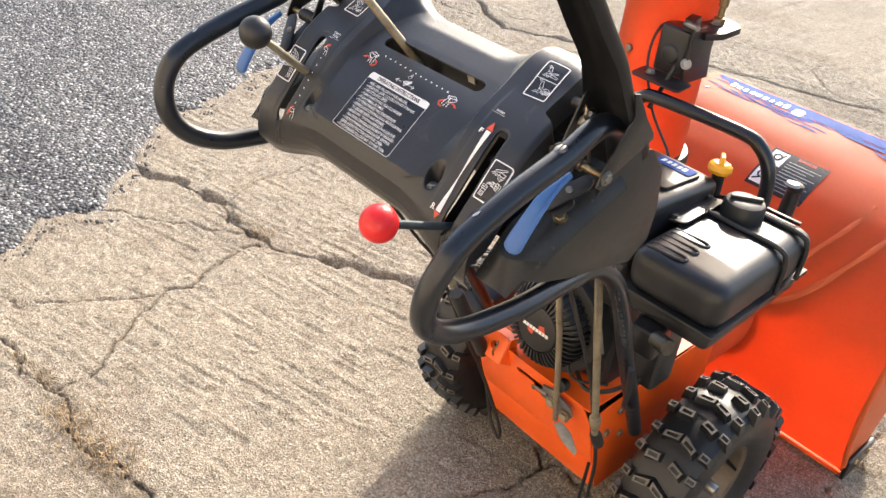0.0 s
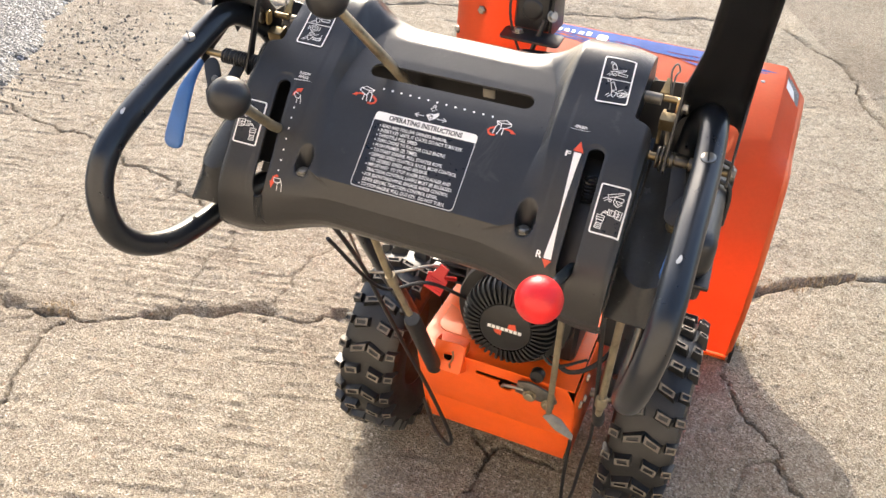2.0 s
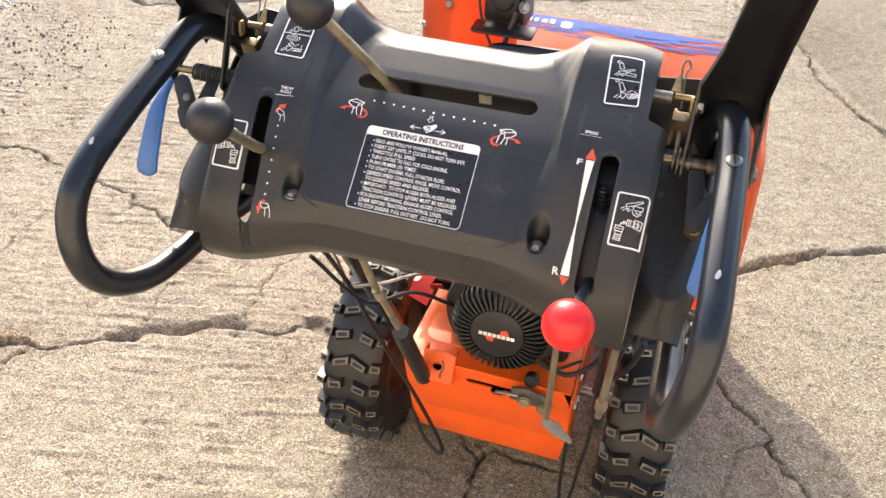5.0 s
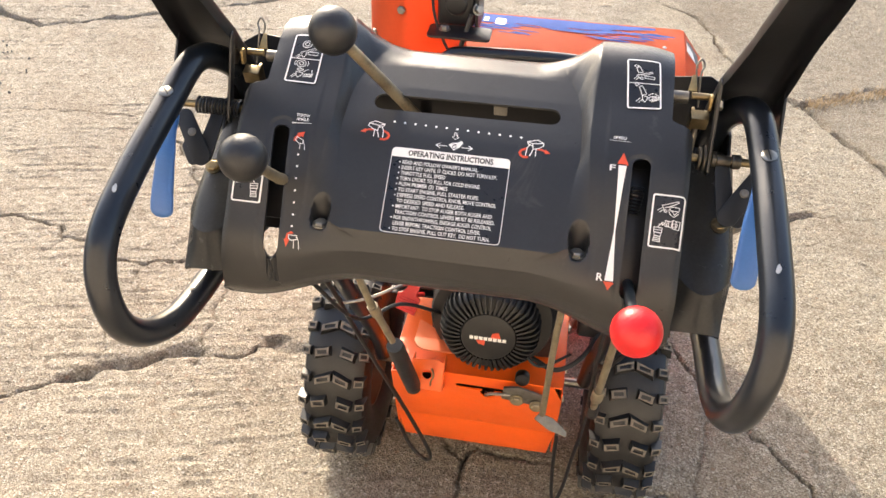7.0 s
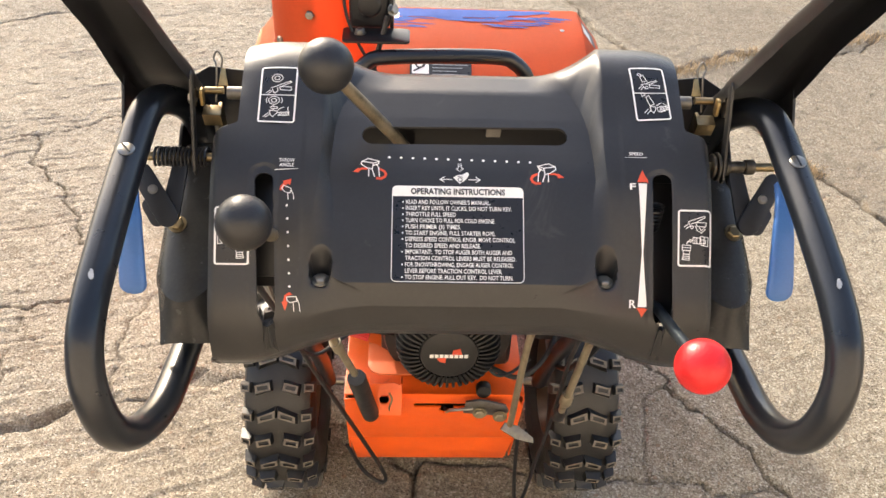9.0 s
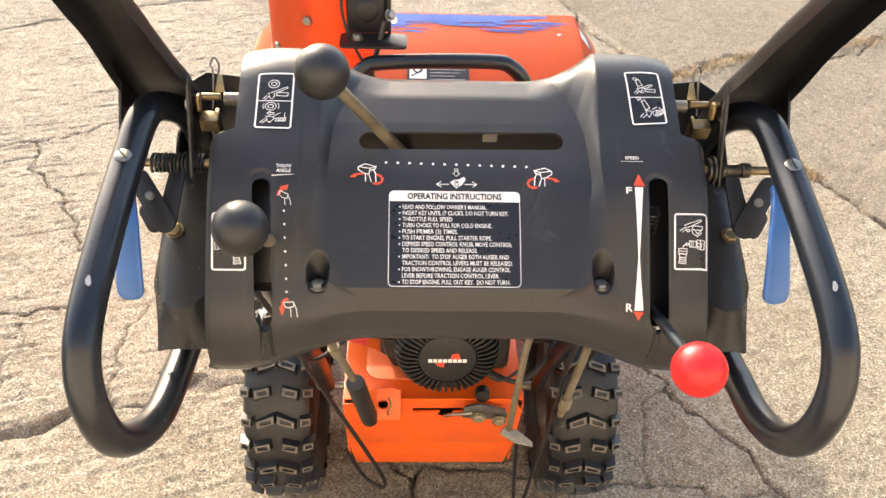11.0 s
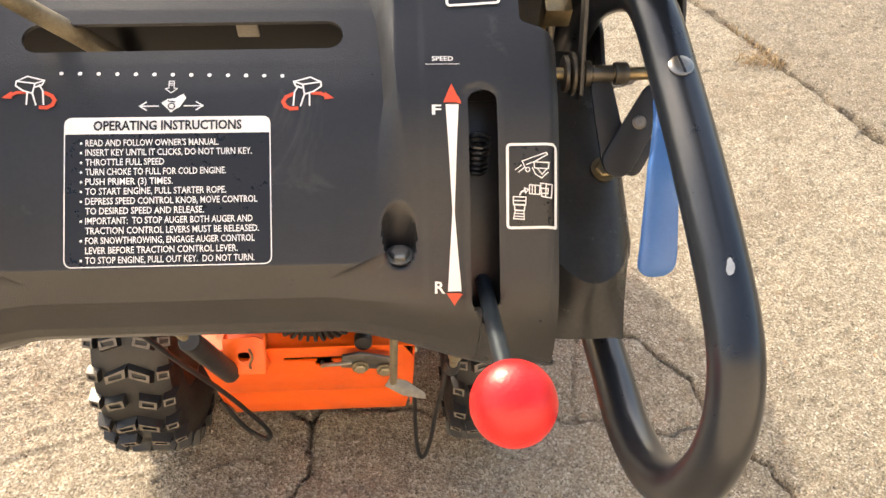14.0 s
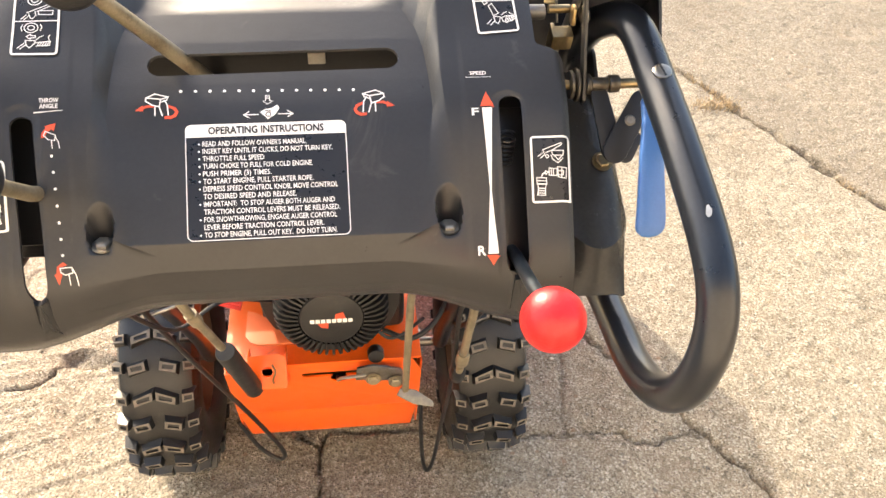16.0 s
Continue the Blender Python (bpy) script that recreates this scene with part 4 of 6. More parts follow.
WEDGE = [[(143, 118), (238, 85), (243, 93), (192, 121), (160, 132)], [(190, 122), (249, 125), (246, 150), (192, 146), (190, 122)], [(118, 151), (141, 134)], [(130, 161), (152, 144)], ring(165, 152, 8, 8), [(143, 118), (156, 146)], [(184, 146), (196, 171), (221, 186), (245, 164)], [(205, 150), (222, 172), (240, 152)]]
MACHINES = [[(172, 212), (214, 216), (212, 250), (172, 247), (172, 212)], [(183, 214), (183, 247)], [(194, 215), (194, 248)], [(216, 206), (260, 211), (257, 264), (220, 258), (216, 206)], [(214, 226), (246, 228), (244, 248), (212, 246)], [(238, 210), (236, 262)],
            [(108, 257), (158, 260), (157, 290), (108, 287), (108, 257)], [(108, 272), (158, 275)], [(112, 289), (154, 292), (151, 312), (114, 309), (112, 289)], [(116, 311), (149, 313), (151, 346), (108, 343), (116, 311)], [(112, 322), (150, 325)], [(111, 333), (150, 336)]]
TURN = [[(133, 251), (139, 238), (152, 232)], [(134, 251), (141, 240), (153, 235)], [(152, 224), (169, 231), (156, 243), (152, 224)]]
sticker(0.1580, 0.1164, 37.5, 0.0302, 0.0527, sketch(THUMB_UP + THUMB_DOWN, 152, 288, 0.000145), 4.2)
sticker(-0.1538, 0.1088, 37.3, 0.0305, 0.0532, sketch(WHEEL_UP + WHEEL_DOWN, 212, 292, 0.000145), -1)
sticker(0.1884, 0.0215, 53.2, 0.0275, 0.0468, sketch(WEDGE + MACHINES + TURN, 180, 215, 0.000138), 0, False)
sticker(-0.1853, 0.0194, 53.2, 0.0272, 0.0468, sketch(WEDGE + MACHINES + TURN, 180, 215, 0.000138, -1), 0, False)
for px, py in POCKETS:
    part("bolt", hexbolt(pose(px, py - 0.003, 0.9462), 0.0058, 0.0045), STEEL, panel, "hex bolt in a moulded pocket")
# dark plates and a strip, added to give the slots a shaded inside
for sx, sy, sz, long in ((-0.16, 0.056, 0.965, 0.09), (0.162, 0.043, 0.949, 0.12)):
    part("slot_shade_plate", box((0.055, long, 0.003), pose(sx, sy, sz, 51), 0.0008), PLATE, panel, "dark plate added below the slot for its shaded inside")
bm = box((0.215, 0.003, 0.10), pose(0.0, 0.142, 0.985, 12), 0.001)
part("slot_shade_strip", bm, PLATE, panel, "dark strip added behind the slot for its shaded inside")
coil = [(0.162 + 0.006 * math.cos(k * 0.7), 0.050 + 0.006 * math.sin(k * 0.7) + 0.00006 * k, 0.992 - 0.00045 * k) for k in range(60)]
part("lever_spring", tube(coil, 0.0012, 6, smooth=False), PLATE, panel, "dark coil spring inside the slot")
part("slot_tab", box((0.013, 0.003, 0.012), pose(0.030, 0.133, 1.014, 20), 0.0008), STEEL, panel, "bare metal tab seen through the slot")


# dark steel frame that carries the console
bm = bmesh.new()
for sx in (-0.165, 0.165):
    prism([(-0.026, -0.055), (0.040, -0.055), (0.040, 0.075), (-0.026, 0.075)], 0.002, Matrix.Translation((sx, 0.075, 0.952)) @ Matrix.Rotation(radians(52), 4, "X"), 0.0006, bm)
prism([(-0.25, -0.095), (0.25, -0.095), (0.25, 0.06), (0.225, 0.075), (0.10, 0.062), (-0.10, 0.062), (-0.225, 0.075), (-0.25, 0.06)], 0.002, Matrix.Translation((0, 0.172, 0.975)) @ Matrix.Rotation(radians(84), 4, "X"), 0.0006, bm)
part("console_frame", bm, PLATE, label="black steel frame plates behind the console")


# ---- handlebars, covers and control levers ----
WASHER = surface("dull_dark_zinc", (0.10, 0.088, 0.07), 0.4, 0.8, var=0.35, scale=80)
LOOP = [(0.230, 0.195, 0.89), (0.2325, 0.178, 0.960), (0.238, 0.152, 1.016), (0.2470, 0.120, 1.045), (0.2545, 0.085, 1.055), (0.2592, 0.034, 1.037), (0.2605, -0.031, 1.016), (0.262, -0.090, 0.990), (0.2615, -0.115, 0.964),
        (0.2575, -0.1245, 0.934), (0.2525, -0.119, 0.903), (0.2485, -0.096, 0.878), (0.247, -0.058, 0.862), (0.2475, -0.012, 0.856), (0.2465, 0.04, 0.853), (0.240, 0.11, 0.850), (0.232, 0.185, 0.835), (0.224, 0.26, 0.76), (0.208, 0.35, 0.60), (0.190, 0.45, 0.43), (0.185, 0.50, 0.33)]
for sgn in (-1, 1):
    side = "right" if sgn > 0 else "left"
    mir = lambda p: (p[0] * sgn, p[1], p[2])
    tuck = 0 if sgn > 0 else 0.0085          # the lower leg of one grip runs closer to the console
    bar = part("handlebar", tube([mir((p[0] - tuck * float(smoothstep(10, 13, k)), p[1], p[2])) for k, p in enumerate(LOOP)], 0.0127, 20, 8), TUBE, label="glossy black bent steel tube handlebar with a looped grip")
    head_m = along(mir((0.2582, 0.0302, 1.0490)), mir((0.2582 - 0.009, 0.0302 - 0.029, 1.0490 + 0.095)))
    bm = lathe([(0, 0.0016), (0.0028, 0.0016), (0.0054, 0.0012), (0.0064, 0.0004), (0.0064, -0.001), (0, -0.001)], head_m, 20)
    bolt = part("bolt", bm, STEEL, bar, "slotted steel bolt head")
    part("slot", box((0.0013, 0.0112, 0.0006), head_m @ pose(0, 0, 0.0016, 0, 0, 25), 0), PLATE, bolt, "dark screwdriver slot")
    bm = bmesh.new()
    for c, r in (((0.2595, -0.0762, 1.0119), 0.0024), ((0.2597, -0.0735, 1.0130), 0.0015)):
        bmesh.ops.create_circle(bm, cap_ends=True, segments=9, radius=r, matrix=along(mir(c), mir((c[0] - 0.015, c[1] - 0.04, c[2] + 0.0905))) @ Matrix.Diagonal((0.8, 1.5, 1, 1)))
    part("paint_chip", bm, CHIP, bar, "pale bare patch in the paint")

    # plastic end cover below the console
    bm = bmesh.new()
    cols = []
    for u in (0, 0.08, 0.16, 0.25, 0.34, 0.43, 0.52, 0.61, 0.69, 0.77, 0.84, 0.90, 0.95, 0.985, 1.0):
        x = 0.2058 + 0.0492 * u
        drop = 0.005 * u * u + 0.016 * u ** 9
        yc = 0.0055 + 0.019 * min(((x - 0.2285) / 0.0215) ** 2, 1.3)
        zc = 0.9204 + 0.30 * (yc - 0.0065)
        rim = [(0.150, 0.988), (0.110, 0.9705), (0.086, 0.9595), (0.066, 0.950), (0.050, 0.9425), (0.036, 0.9355), (yc + 0.0025, zc + 0.0009), (yc, zc - 0.0004), (yc - 0.0014, zc - 0.0024)]
        rim += [(yc - 0.0014 + (-0.0065 - yc) * k, zc - 0.0024 + (0.886 - zc) * k) for k in (0.25, 0.5, 0.75, 0.95)] + [(-0.003, 0.8815)]
        fall = [1] * 7 + [0.9, 0.8, 0.6, 0.42, 0.3, 0.25, 0.25]
        cols.append([bm.verts.new(((x + (0.012 * f - 0.0065) * u) * sgn, y + drop * f * 0.35, z - drop * f * 0.9)) for f, (y, z) in zip(fall, rim)])
    for a, b in zip(cols[:-1], cols[1:]):
        for k in range(len(a) - 1):
            bm.faces.new((a[k], a[k + 1], b[k + 1], b[k]))
    bmesh.ops.solidify(bm, geom=bm.faces[:], thickness=0.0022)
    cover = part("end_cover", bm, COVER, label="dark plastic end cover with a rounded edge", angle=24)
    wall = [(0.02, 0.894), (0.05, 0.880), (0.10, 0.866), (0.16, 0.856), (0.215, 0.845), (0.243, 0.868), (0.247, 0.91), (0.236, 0.965), (0.205, 0.999), (0.175, 1.008), (0.150, 1.003), (0.130, 0.987), (0.114, 0.962), (0.06, 0.930), (0.02, 0.905)]
    m = Matrix(((0, 0, 1, 0.2500 * sgn), (1, 0, 0, 0), (0, 1, 0, 0), (0, 0, 0, 1)))
    part("side_plate", prism(wall, 0.003, m, 0.0008), PLATE, cover, "black sheet steel side plate")
    part("bolt", hexbolt(along(mir((0.2435, 0.0715, 0.9512)), mir((0.2460, 0.050, 0.99))), 0.0060, 0.004), BRASS, cover, "yellow zinc bolt")

    # the raised control lever: a channel round the pivot, then a broad curved blade
    flange = [(0.071, 1.004), (0.078, 0.999), (0.095, 1.012), (0.135, 1.030), (0.152, 1.038), (0.149, 1.046), (0.131, 1.066), (0.109, 1.096), (0.100, 1.098), (0.110, 1.072), (0.093, 1.045), (0.078, 1.022)]
    fm = lambda x: Matrix(((0, 0, 1, x * sgn), (1, 0, 0, 0), (0, 1, 0, 0), (0, 0, 0, 1)))
    lever = part("control_lever", prism(flange, 0.0024, fm(0.2785), 0.0006), PLATE, label="black sheet steel control lever in its raised position")
    part("inner_flange", prism([(0.070, 1.006), (0.074, 1.000), (0.080, 1.003), (0.107, 1.073), (0.104, 1.080), (0.100, 1.078)], 0.0024, fm(0.2215), 0.0006), PLATE, lever, "narrow inner cheek of the lever")
    path = spline([(0, 0.161, 1.024), (0, 0.149, 1.046), (0, 0.131, 1.066), (0, 0.109, 1.096), (0, 0.081, 1.138), (0, 0.050, 1.173), (0, 0.020, 1.208), (0, -0.030, 1.264), (0, -0.072, 1.312)], 6)
    bm = bmesh.new()
    rows = []
    for i, p in enumerate(path):
        t = i / (len(path) - 1)
        d = (path[min(i + 1, len(path) - 1)] - path[max(i - 1, 0)]).normalized()
        n = Vector((0, -d.z, d.y))
        wide = np.interp(t, (0, 0.32, 0.48, 0.75, 0.93, 1.0), (0.0300, 0.0290, 0.0238, 0.0212, 0.0192, 0.009))
        mid = np.interp(t, (0, 0.32, 0.48, 0.75, 1.0), (0.249, 0.249, 0.2560, 0.2600, 0.2625))
        row = []
        for u, sink in ((-1.0, 0.021), (-0.99, 0.014), (-0.95, 0.0085), (-0.87, 0.004), (-0.74, 0.0012), (-0.6, 0), (0, 0), (0.6, 0), (0.74, 0.0012), (0.87, 0.004), (0.95, 0.0085), (0.99, 0.014), (1.0, 0.021)):
            q = p + n * sink * (1 if n.z < 0 else -1)
            row.append(bm.verts.new(((mid + u * wide) * sgn, q.y, q.z)))
        rows.append(row)
    for a, b in zip(rows[:-1], rows[1:]):
        for k in range(len(a) - 1):
            bm.faces.new((a[k], a[k + 1], b[k + 1], b[k]))
    bmesh.ops.solidify(bm, geom=bm.faces[:], thickness=0.0022)
    part("blade", bm, PLATE, lever, "broad black blade of the lever")
    # pivot rod, spring and small hardware between console and lever
    part("pivot_rod", tube([mir((0.205, 0.083, 1.012)), mir((0.281, 0.083, 1.012))], 0.0038, 14, caps=True), BRASS, lever, "yellow zinc pivot rod")
    bm = bmesh.new()
    if sgn < 0:
        turns = [(-(0.212 + 0.043 * k / 130), 0.083 + 0.0075 * math.cos(k * 0.66), 1.012 + 0.0075 * math.sin(k * 0.66)) for k in range(131)]
        tube(turns, 0.0013, 6, bm=bm, smooth=False)
        part("spring", bm, PLATE, lever, "dark coil spring on the pivot")
    else:
        for x, r, h in ((0.212, 0.0105, 0.003), (0.2160, 0.0125, 0.0025), (0.224, 0.0075, 0.004), (0.229, 0.0050, 0.012), (0.242, 0.0066, 0.0075)):
            lathe([(0, 0), (r * 0.94, 0), (r, 0.0006), (r, h - 0.0006), (r * 0.94, h), (0, h)], along((x, 0.083, 1.012), (x + 0.1, 0.083, 1.012)), 20, bm)
        part("washer", bm, WASHER, lever, "stack of zinc washers and bushings")
    part("bolt", hexbolt(along(mir((0.2800, 0.083, 1.012)), mir((0.4, 0.083, 1.012))), 0.0060, 0.004), DULLZINC, lever, "pivot bolt head")
    # linkage: bracket with clip pin
    bm = box((0.016, 0.012, 0.014), pose(0.2125 * sgn, 0.121, 1.031, 20), 0.0015)
    box((0.003, 0.012, 0.034), pose(0.2065 * sgn, 0.127, 1.022, 15), 0.0006, bm=bm)
    tube([mir((0.203, 0.130, 1.050)), mir((0.219, 0.130, 1.050))], 0.0032, 12, bm=bm)
    link = part("linkage_bracket", bm, BRASS, lever, "yellow zinc linkage bracket with swivel")
    part("spacer", tube([mir((0.180, 0.134, 1.046)), mir((0.201, 0.134, 1.046))], 0.0056, 16), DULLZINC, lever, "dull steel spacer tube")
    part("lug_plate", prism(rounded(0.009, 0.015, 0.003), 0.0025, Matrix(((0, 0, 1, 0.2185 * sgn), (1, 0, 0, 0.116), (0, 1, 0, 1.051), (0, 0, 0, 1))), 0.0006), GOLD, lever, "small yellow zinc lug")
    bm = tube([mir((0.2075, 0.138, 1.050)), mir((0.205, 0.140, 1.066)), mir((0.204, 0.142, 1.074)), mir((0.2075, 0.143, 1.080)), mir((0.211, 0.142, 1.074)), mir((0.2085, 0.137, 1.068)), mir((0.2105, 0.128, 1.04))], 0.0009, 8, 8)
    part("pin_leaf", prism([(-0.0042, -0.008), (0.0042, -0.008), (0.0015, 0.007), (-0.0015, 0.007)], 0.002, pose(0.2030 * sgn, 0.134, 1.061, 50), 0.0004), GOLD, lever, "golden leaf of the clip pin")
    part("clip_pin", bm, DULLZINC, lever, "looped spring clip pin")
    part("swivel_bolt", hexbolt(along(mir((0.223, 0.112, 1.052)), mir((0.3, 0.112, 1.052))), 0.0055, 0.006), STEEL, lever, "small steel bolt")
    bm = tube([mir((0.2125, 0.128, 1.03)), mir((0.216, 0.15, 0.96)), mir((0.213, 0.19, 0.86)), mir((0.20, 0.30, 0.62))], 0.0022, 8)
    part("pull_wire", bm, STEEL, lever, "thin control wire")
    # trigger
    spine = spline([(0, 0.052, 1.015), (0, 0.034, 1.006), (0, 0.018, 0.994), (0, 0.004, 0.976), (0, -0.009, 0.957), (0, -0.0145, 0.9445)], 14)
    bm = bmesh.new()
    rings = []
    for i, p in enumerate(spine):
        t = i / (len(spine) - 1)
        shut = math.sqrt(max(1 - (max(t - 0.86, 0) / 0.14) ** 2.2, 0))
        wide = np.interp(t, (0, 0.15, 0.4, 0.8), (0.0025, 0.0040, 0.0082, 0.0104)) * (0.12 + 0.88 * shut)
        d = (spine[min(i + 1, len(spine) - 1)] - spine[max(i - 1, 0)]).normalized()
        n = Vector((0, d.z, -d.y)) * (1 if d.z > 0 else -1)
        mid = (0.2548 if sgn > 0 else 0.2585) + 0.0045 * (1 - t)
        row = []
        for a in np.linspace(0, 2 * math.pi, 20, endpoint=False):
            c, q = math.cos(a), math.sin(a)
            cx, cq = math.copysign(abs(c) ** 0.55, c), math.copysign(abs(q) ** 0.55, q)
            dish = 0.0016 * max(1 - (c / 0.72) ** 2, 0) * (q > 0) * min(shut, 1) * (t > 0.35)
            row.append(bm.verts.new(((mid + wide * cx) * sgn, *(p + n * ((0.0036 * cq - dish) * (0.3 + 0.7 * shut))).yz)))
        rings.append(row)
    for a, b in zip(rings[:-1], rings[1:]):
        for k in range(20):
            bm.faces.new((a[k], a[(k + 1) % 20], b[(k + 1) % 20], b[k]))
    bm.faces.new(rings[0][::-1])
    bm.faces.new(rings[-1])
    trig = part("trigger", bm, BLUE, label="blue plastic steering trigger under the grip", angle=50)
    am = Matrix.Translation(mir((0.2425, 0.048, 0.9755))) @ Matrix(((1, 0, 0), (0, 0.69, -0.72), (0, 0.72, 0.69))).to_4x4()
    bm = bmesh.new()
    for (ax0, ay0), (ax1, ay1), r0, r1, deep in (((0, 0), (0.0225, 0.036), 0.0092, 0.0085, 0.002), ((-0.001, 0.002), (-0.0075, 0.042), 0.0082, 0.0065, -0.0015), ((0.010, -0.002), (0.016, 0.010), 0.0060, 0.0070, -0.005)):
        d = Vector((ax1 - ax0, ay1 - ay0)).normalized()
        turn = math.atan2(d.y, d.x)
        poly = [(ax0 + r0 * math.cos(turn + a), ay0 + r0 * math.sin(turn + a)) for a in np.linspace(math.pi / 2, 3 * math.pi / 2, 9)] + [(ax1 + r1 * math.cos(turn + a), ay1 + r1 * math.sin(turn + a)) for a in np.linspace(-math.pi / 2, math.pi / 2, 9)]
        prism([(q[0] * sgn, q[1]) for q in poly][::sgn], 0.003, am @ pose(0, 0, deep), 0.0007, bm)
    part("trigger_bracket", bm, CABLE, trig, "black forked trigger bracket")
    part("rivet", lathe([(0, 0.002), (0.003, 0.0016), (0.0042, 0), (0, 0)], am @ pose(0.0125 * sgn, 0.022, 0.0036), 14), DULLZINC, trig, "steel rivet")

# control knobs
lv = part("speed_lever", tube([(0.166, 0.035, 0.90), (0.1655, 0.008, 0.918), (0.1645, -0.05, 0.94), (0.164, -0.108, 0.962)], 0.0047, 14), surface("blued_steel", (0.07, 0.085, 0.095), 0.35, 0.7, var=0.3, scale=60), label="dark steel speed lever")
part("knob", ball((0.1640, -0.108, 0.962), 0.0198), RED, lv, "bright red ball knob")
lv = part("throw_lever", tube([(-0.152, 0.04, 0.965), (-0.1535, 0.012, 0.984), (-0.1585, -0.049, 1.038)], [0.0052, 0.0052, 0.0045], 14, smooth=False), ROD, label="tan zinc throw angle lever")
part("knob", ball((-0.1585, -0.049, 1.038), 0.0198), KNOB, lv, "black ball knob")
lv = part("chute_lever", tube([(-0.035, 0.150, 0.97), (-0.054, 0.114, 1.014), (-0.106, 0.041, 1.115)], [0.0056, 0.0056, 0.0048], 14, smooth=False), ROD, label="weathered zinc chute lever")
part("knob", ball((-0.106, 0.041, 1.115), 0.0204), KNOB, lv, "black ball knob")


# ---- wheels ----
LUGS = {}
DUSTY = surface("dusty_rubber", (0.15, 0.132, 0.108), 0.75, var=0.4, scale=60, grain=0.2, grain_scale=700)


def wheel(cx, sgn):
    """Snow tyre with chevron lugs on a dished rim; sgn: the outer side."""
    c = Vector((cx, 0.625, 0.2035))
    m = Matrix.Translation(c) @ Matrix(((0, 0, sgn, 0), (1, 0, 0, 0), (0, 1, 0, 0), (0, 0, 0, 1)))
    rim = part("wheel", lathe([(0.018, 0.016), (0.055, 0.016), (0.066, 0.006), (0.078, 0.004), (0.088, 0.022), (0.094, 0.040), (0.103, 0.046), (0.108, 0.043), (0.106, 0.036), (0.098, 0.0), (0.106, -0.036), (0.108, -0.043), (0.100, -0.044), (0.092, -0.02), (0.06, -0.006), (0.018, -0.006)], m, 56),
               RIM, label="tan painted dished wheel with a lugged snow tyre")
    bm = lathe([(0.101, 0.041), (0.112, 0.049), (0.130, 0.0535), (0.152, 0.055), (0.170, 0.0535), (0.181, 0.049), (0.188, 0.040), (0.1905, 0.025), (0.1915, 0.0), (0.1905, -0.025), (0.188, -0.040), (0.181, -0.049), (0.170, -0.0535), (0.152, -0.055), (0.130, -0.0535), (0.112, -0.049), (0.101, -0.041)], Matrix.Identity(4), 72)

    bm.transform(m @ Matrix.Diagonal((1, 1, 1.11, 1)))
    part("tyre", bm, RUBBER, rim, "black rubber snow tyre with chevron lugs", angle=30)

    def lug(quad, low=0.186, high=0.2035, inset=0.16, sink=0.0028, drop=(0, 0, 0, 0)):
        """One tread block; quad: four (metres round the tread, metres across)."""
        key = tuple(round(q, 4) for p in quad for q in p)
        if key not in LUGS:
            own = bmesh.new()
            at = lambda a, w, r: (r * math.cos(a / 0.2), r * math.sin(a / 0.2), w * 1.15)
            ca, cw = sum(q[0] for q in quad) / 4, sum(q[1] for q in quad) / 4
            grow = [(ca + (a - ca) * 1.75, cw + (w - cw) * 1.3) for a, w in quad]
            inner = [(ca + (a - ca) * 0.5, cw + (w - cw) * 0.68) for a, w in quad]
            b = [own.verts.new(at(a, w, low - d)) for (a, w), d in zip(grow, drop)]
            t = [own.verts.new(at(a, w, high - d)) for (a, w), d in zip(quad, drop)]
            i = [own.verts.new(at(a, w, high - d)) for (a, w), d in zip(inner, drop)]
            s = [own.verts.new(at(a, w, high - sink - d)) for (a, w), d in zip(inner, drop)]
            for lo, hi in ((b, t), (t, i), (i, s)):
                for k in range(4):
                    f = own.faces.new((lo[k], lo[(k + 1) % 4], hi[(k + 1) % 4], hi[k]))
                    f.material_index = 1 if lo is t else 0
            own.faces.new(s)
            own.faces.new(b[::-1])
            LUGS[key] = mesh_of(own, "lug", False)
            LUGS[key].materials.append(RUBBER)
            LUGS[key].materials.append(DUSTY)
        return LUGS[key]

    rows = 26
    pitch = 2 * math.pi / rows
    for k in range(rows):
        for e in (-1, 1):
            if k % 2:
                kinds = (lug([(-0.010, e * 0.0022), (0.0035, e * 0.0022), (0.0125, e * 0.0265), (0.001, e * 0.0275)][::e]),
                         lug([(-0.004, e * 0.036), (0.0095, e * 0.036), (0.0085, e * 0.0505), (-0.004, e * 0.0505)][::e], drop=(0.001, 0.001, 0.006, 0.006)[::e], low=0.182))
            else:
                kinds = (lug([(-0.0085, e * 0.0105), (0.0045, e * 0.0085), (0.0105, e * 0.030), (-0.0025, e * 0.032)][::e]),
                         lug([(-0.006, e * 0.0395), (0.0075, e * 0.0395), (0.0065, e * 0.0535), (-0.006, e * 0.0535)][::e], drop=(0.002, 0.002, 0.008, 0.008)[::e], low=0.180))
            for me in kinds:
                ob = new("lug", me)
                ob.parent = rim
                ob.matrix_basis = m @ Matrix.Rotation(k * pitch, 4, "Z")
    part("hub", lathe([(0, 0.05), (0.011, 0.05), (0.013, 0.047), (0.013, 0.02), (0.02, 0.018), (0.02, -0.02), (0, -0.02)], m, 20), STEEL, rim, "steel hub with axle end")
    part("valve", tube([m @ Vector((0.084, 0.0, 0.02)), m @ Vector((0.078, 0.0, 0.045))], [0.004, 0.003], 10), SHROUD, rim, "rubber valve stem")


for sgn in (-1, 1):
    wheel(0.268 if sgn > 0 else -0.261, sgn)
part("axle", tube([(-0.25, 0.625, 0.2035), (0.25, 0.625, 0.2035)], 0.0095, 14), STEEL, label="steel wheel axle")

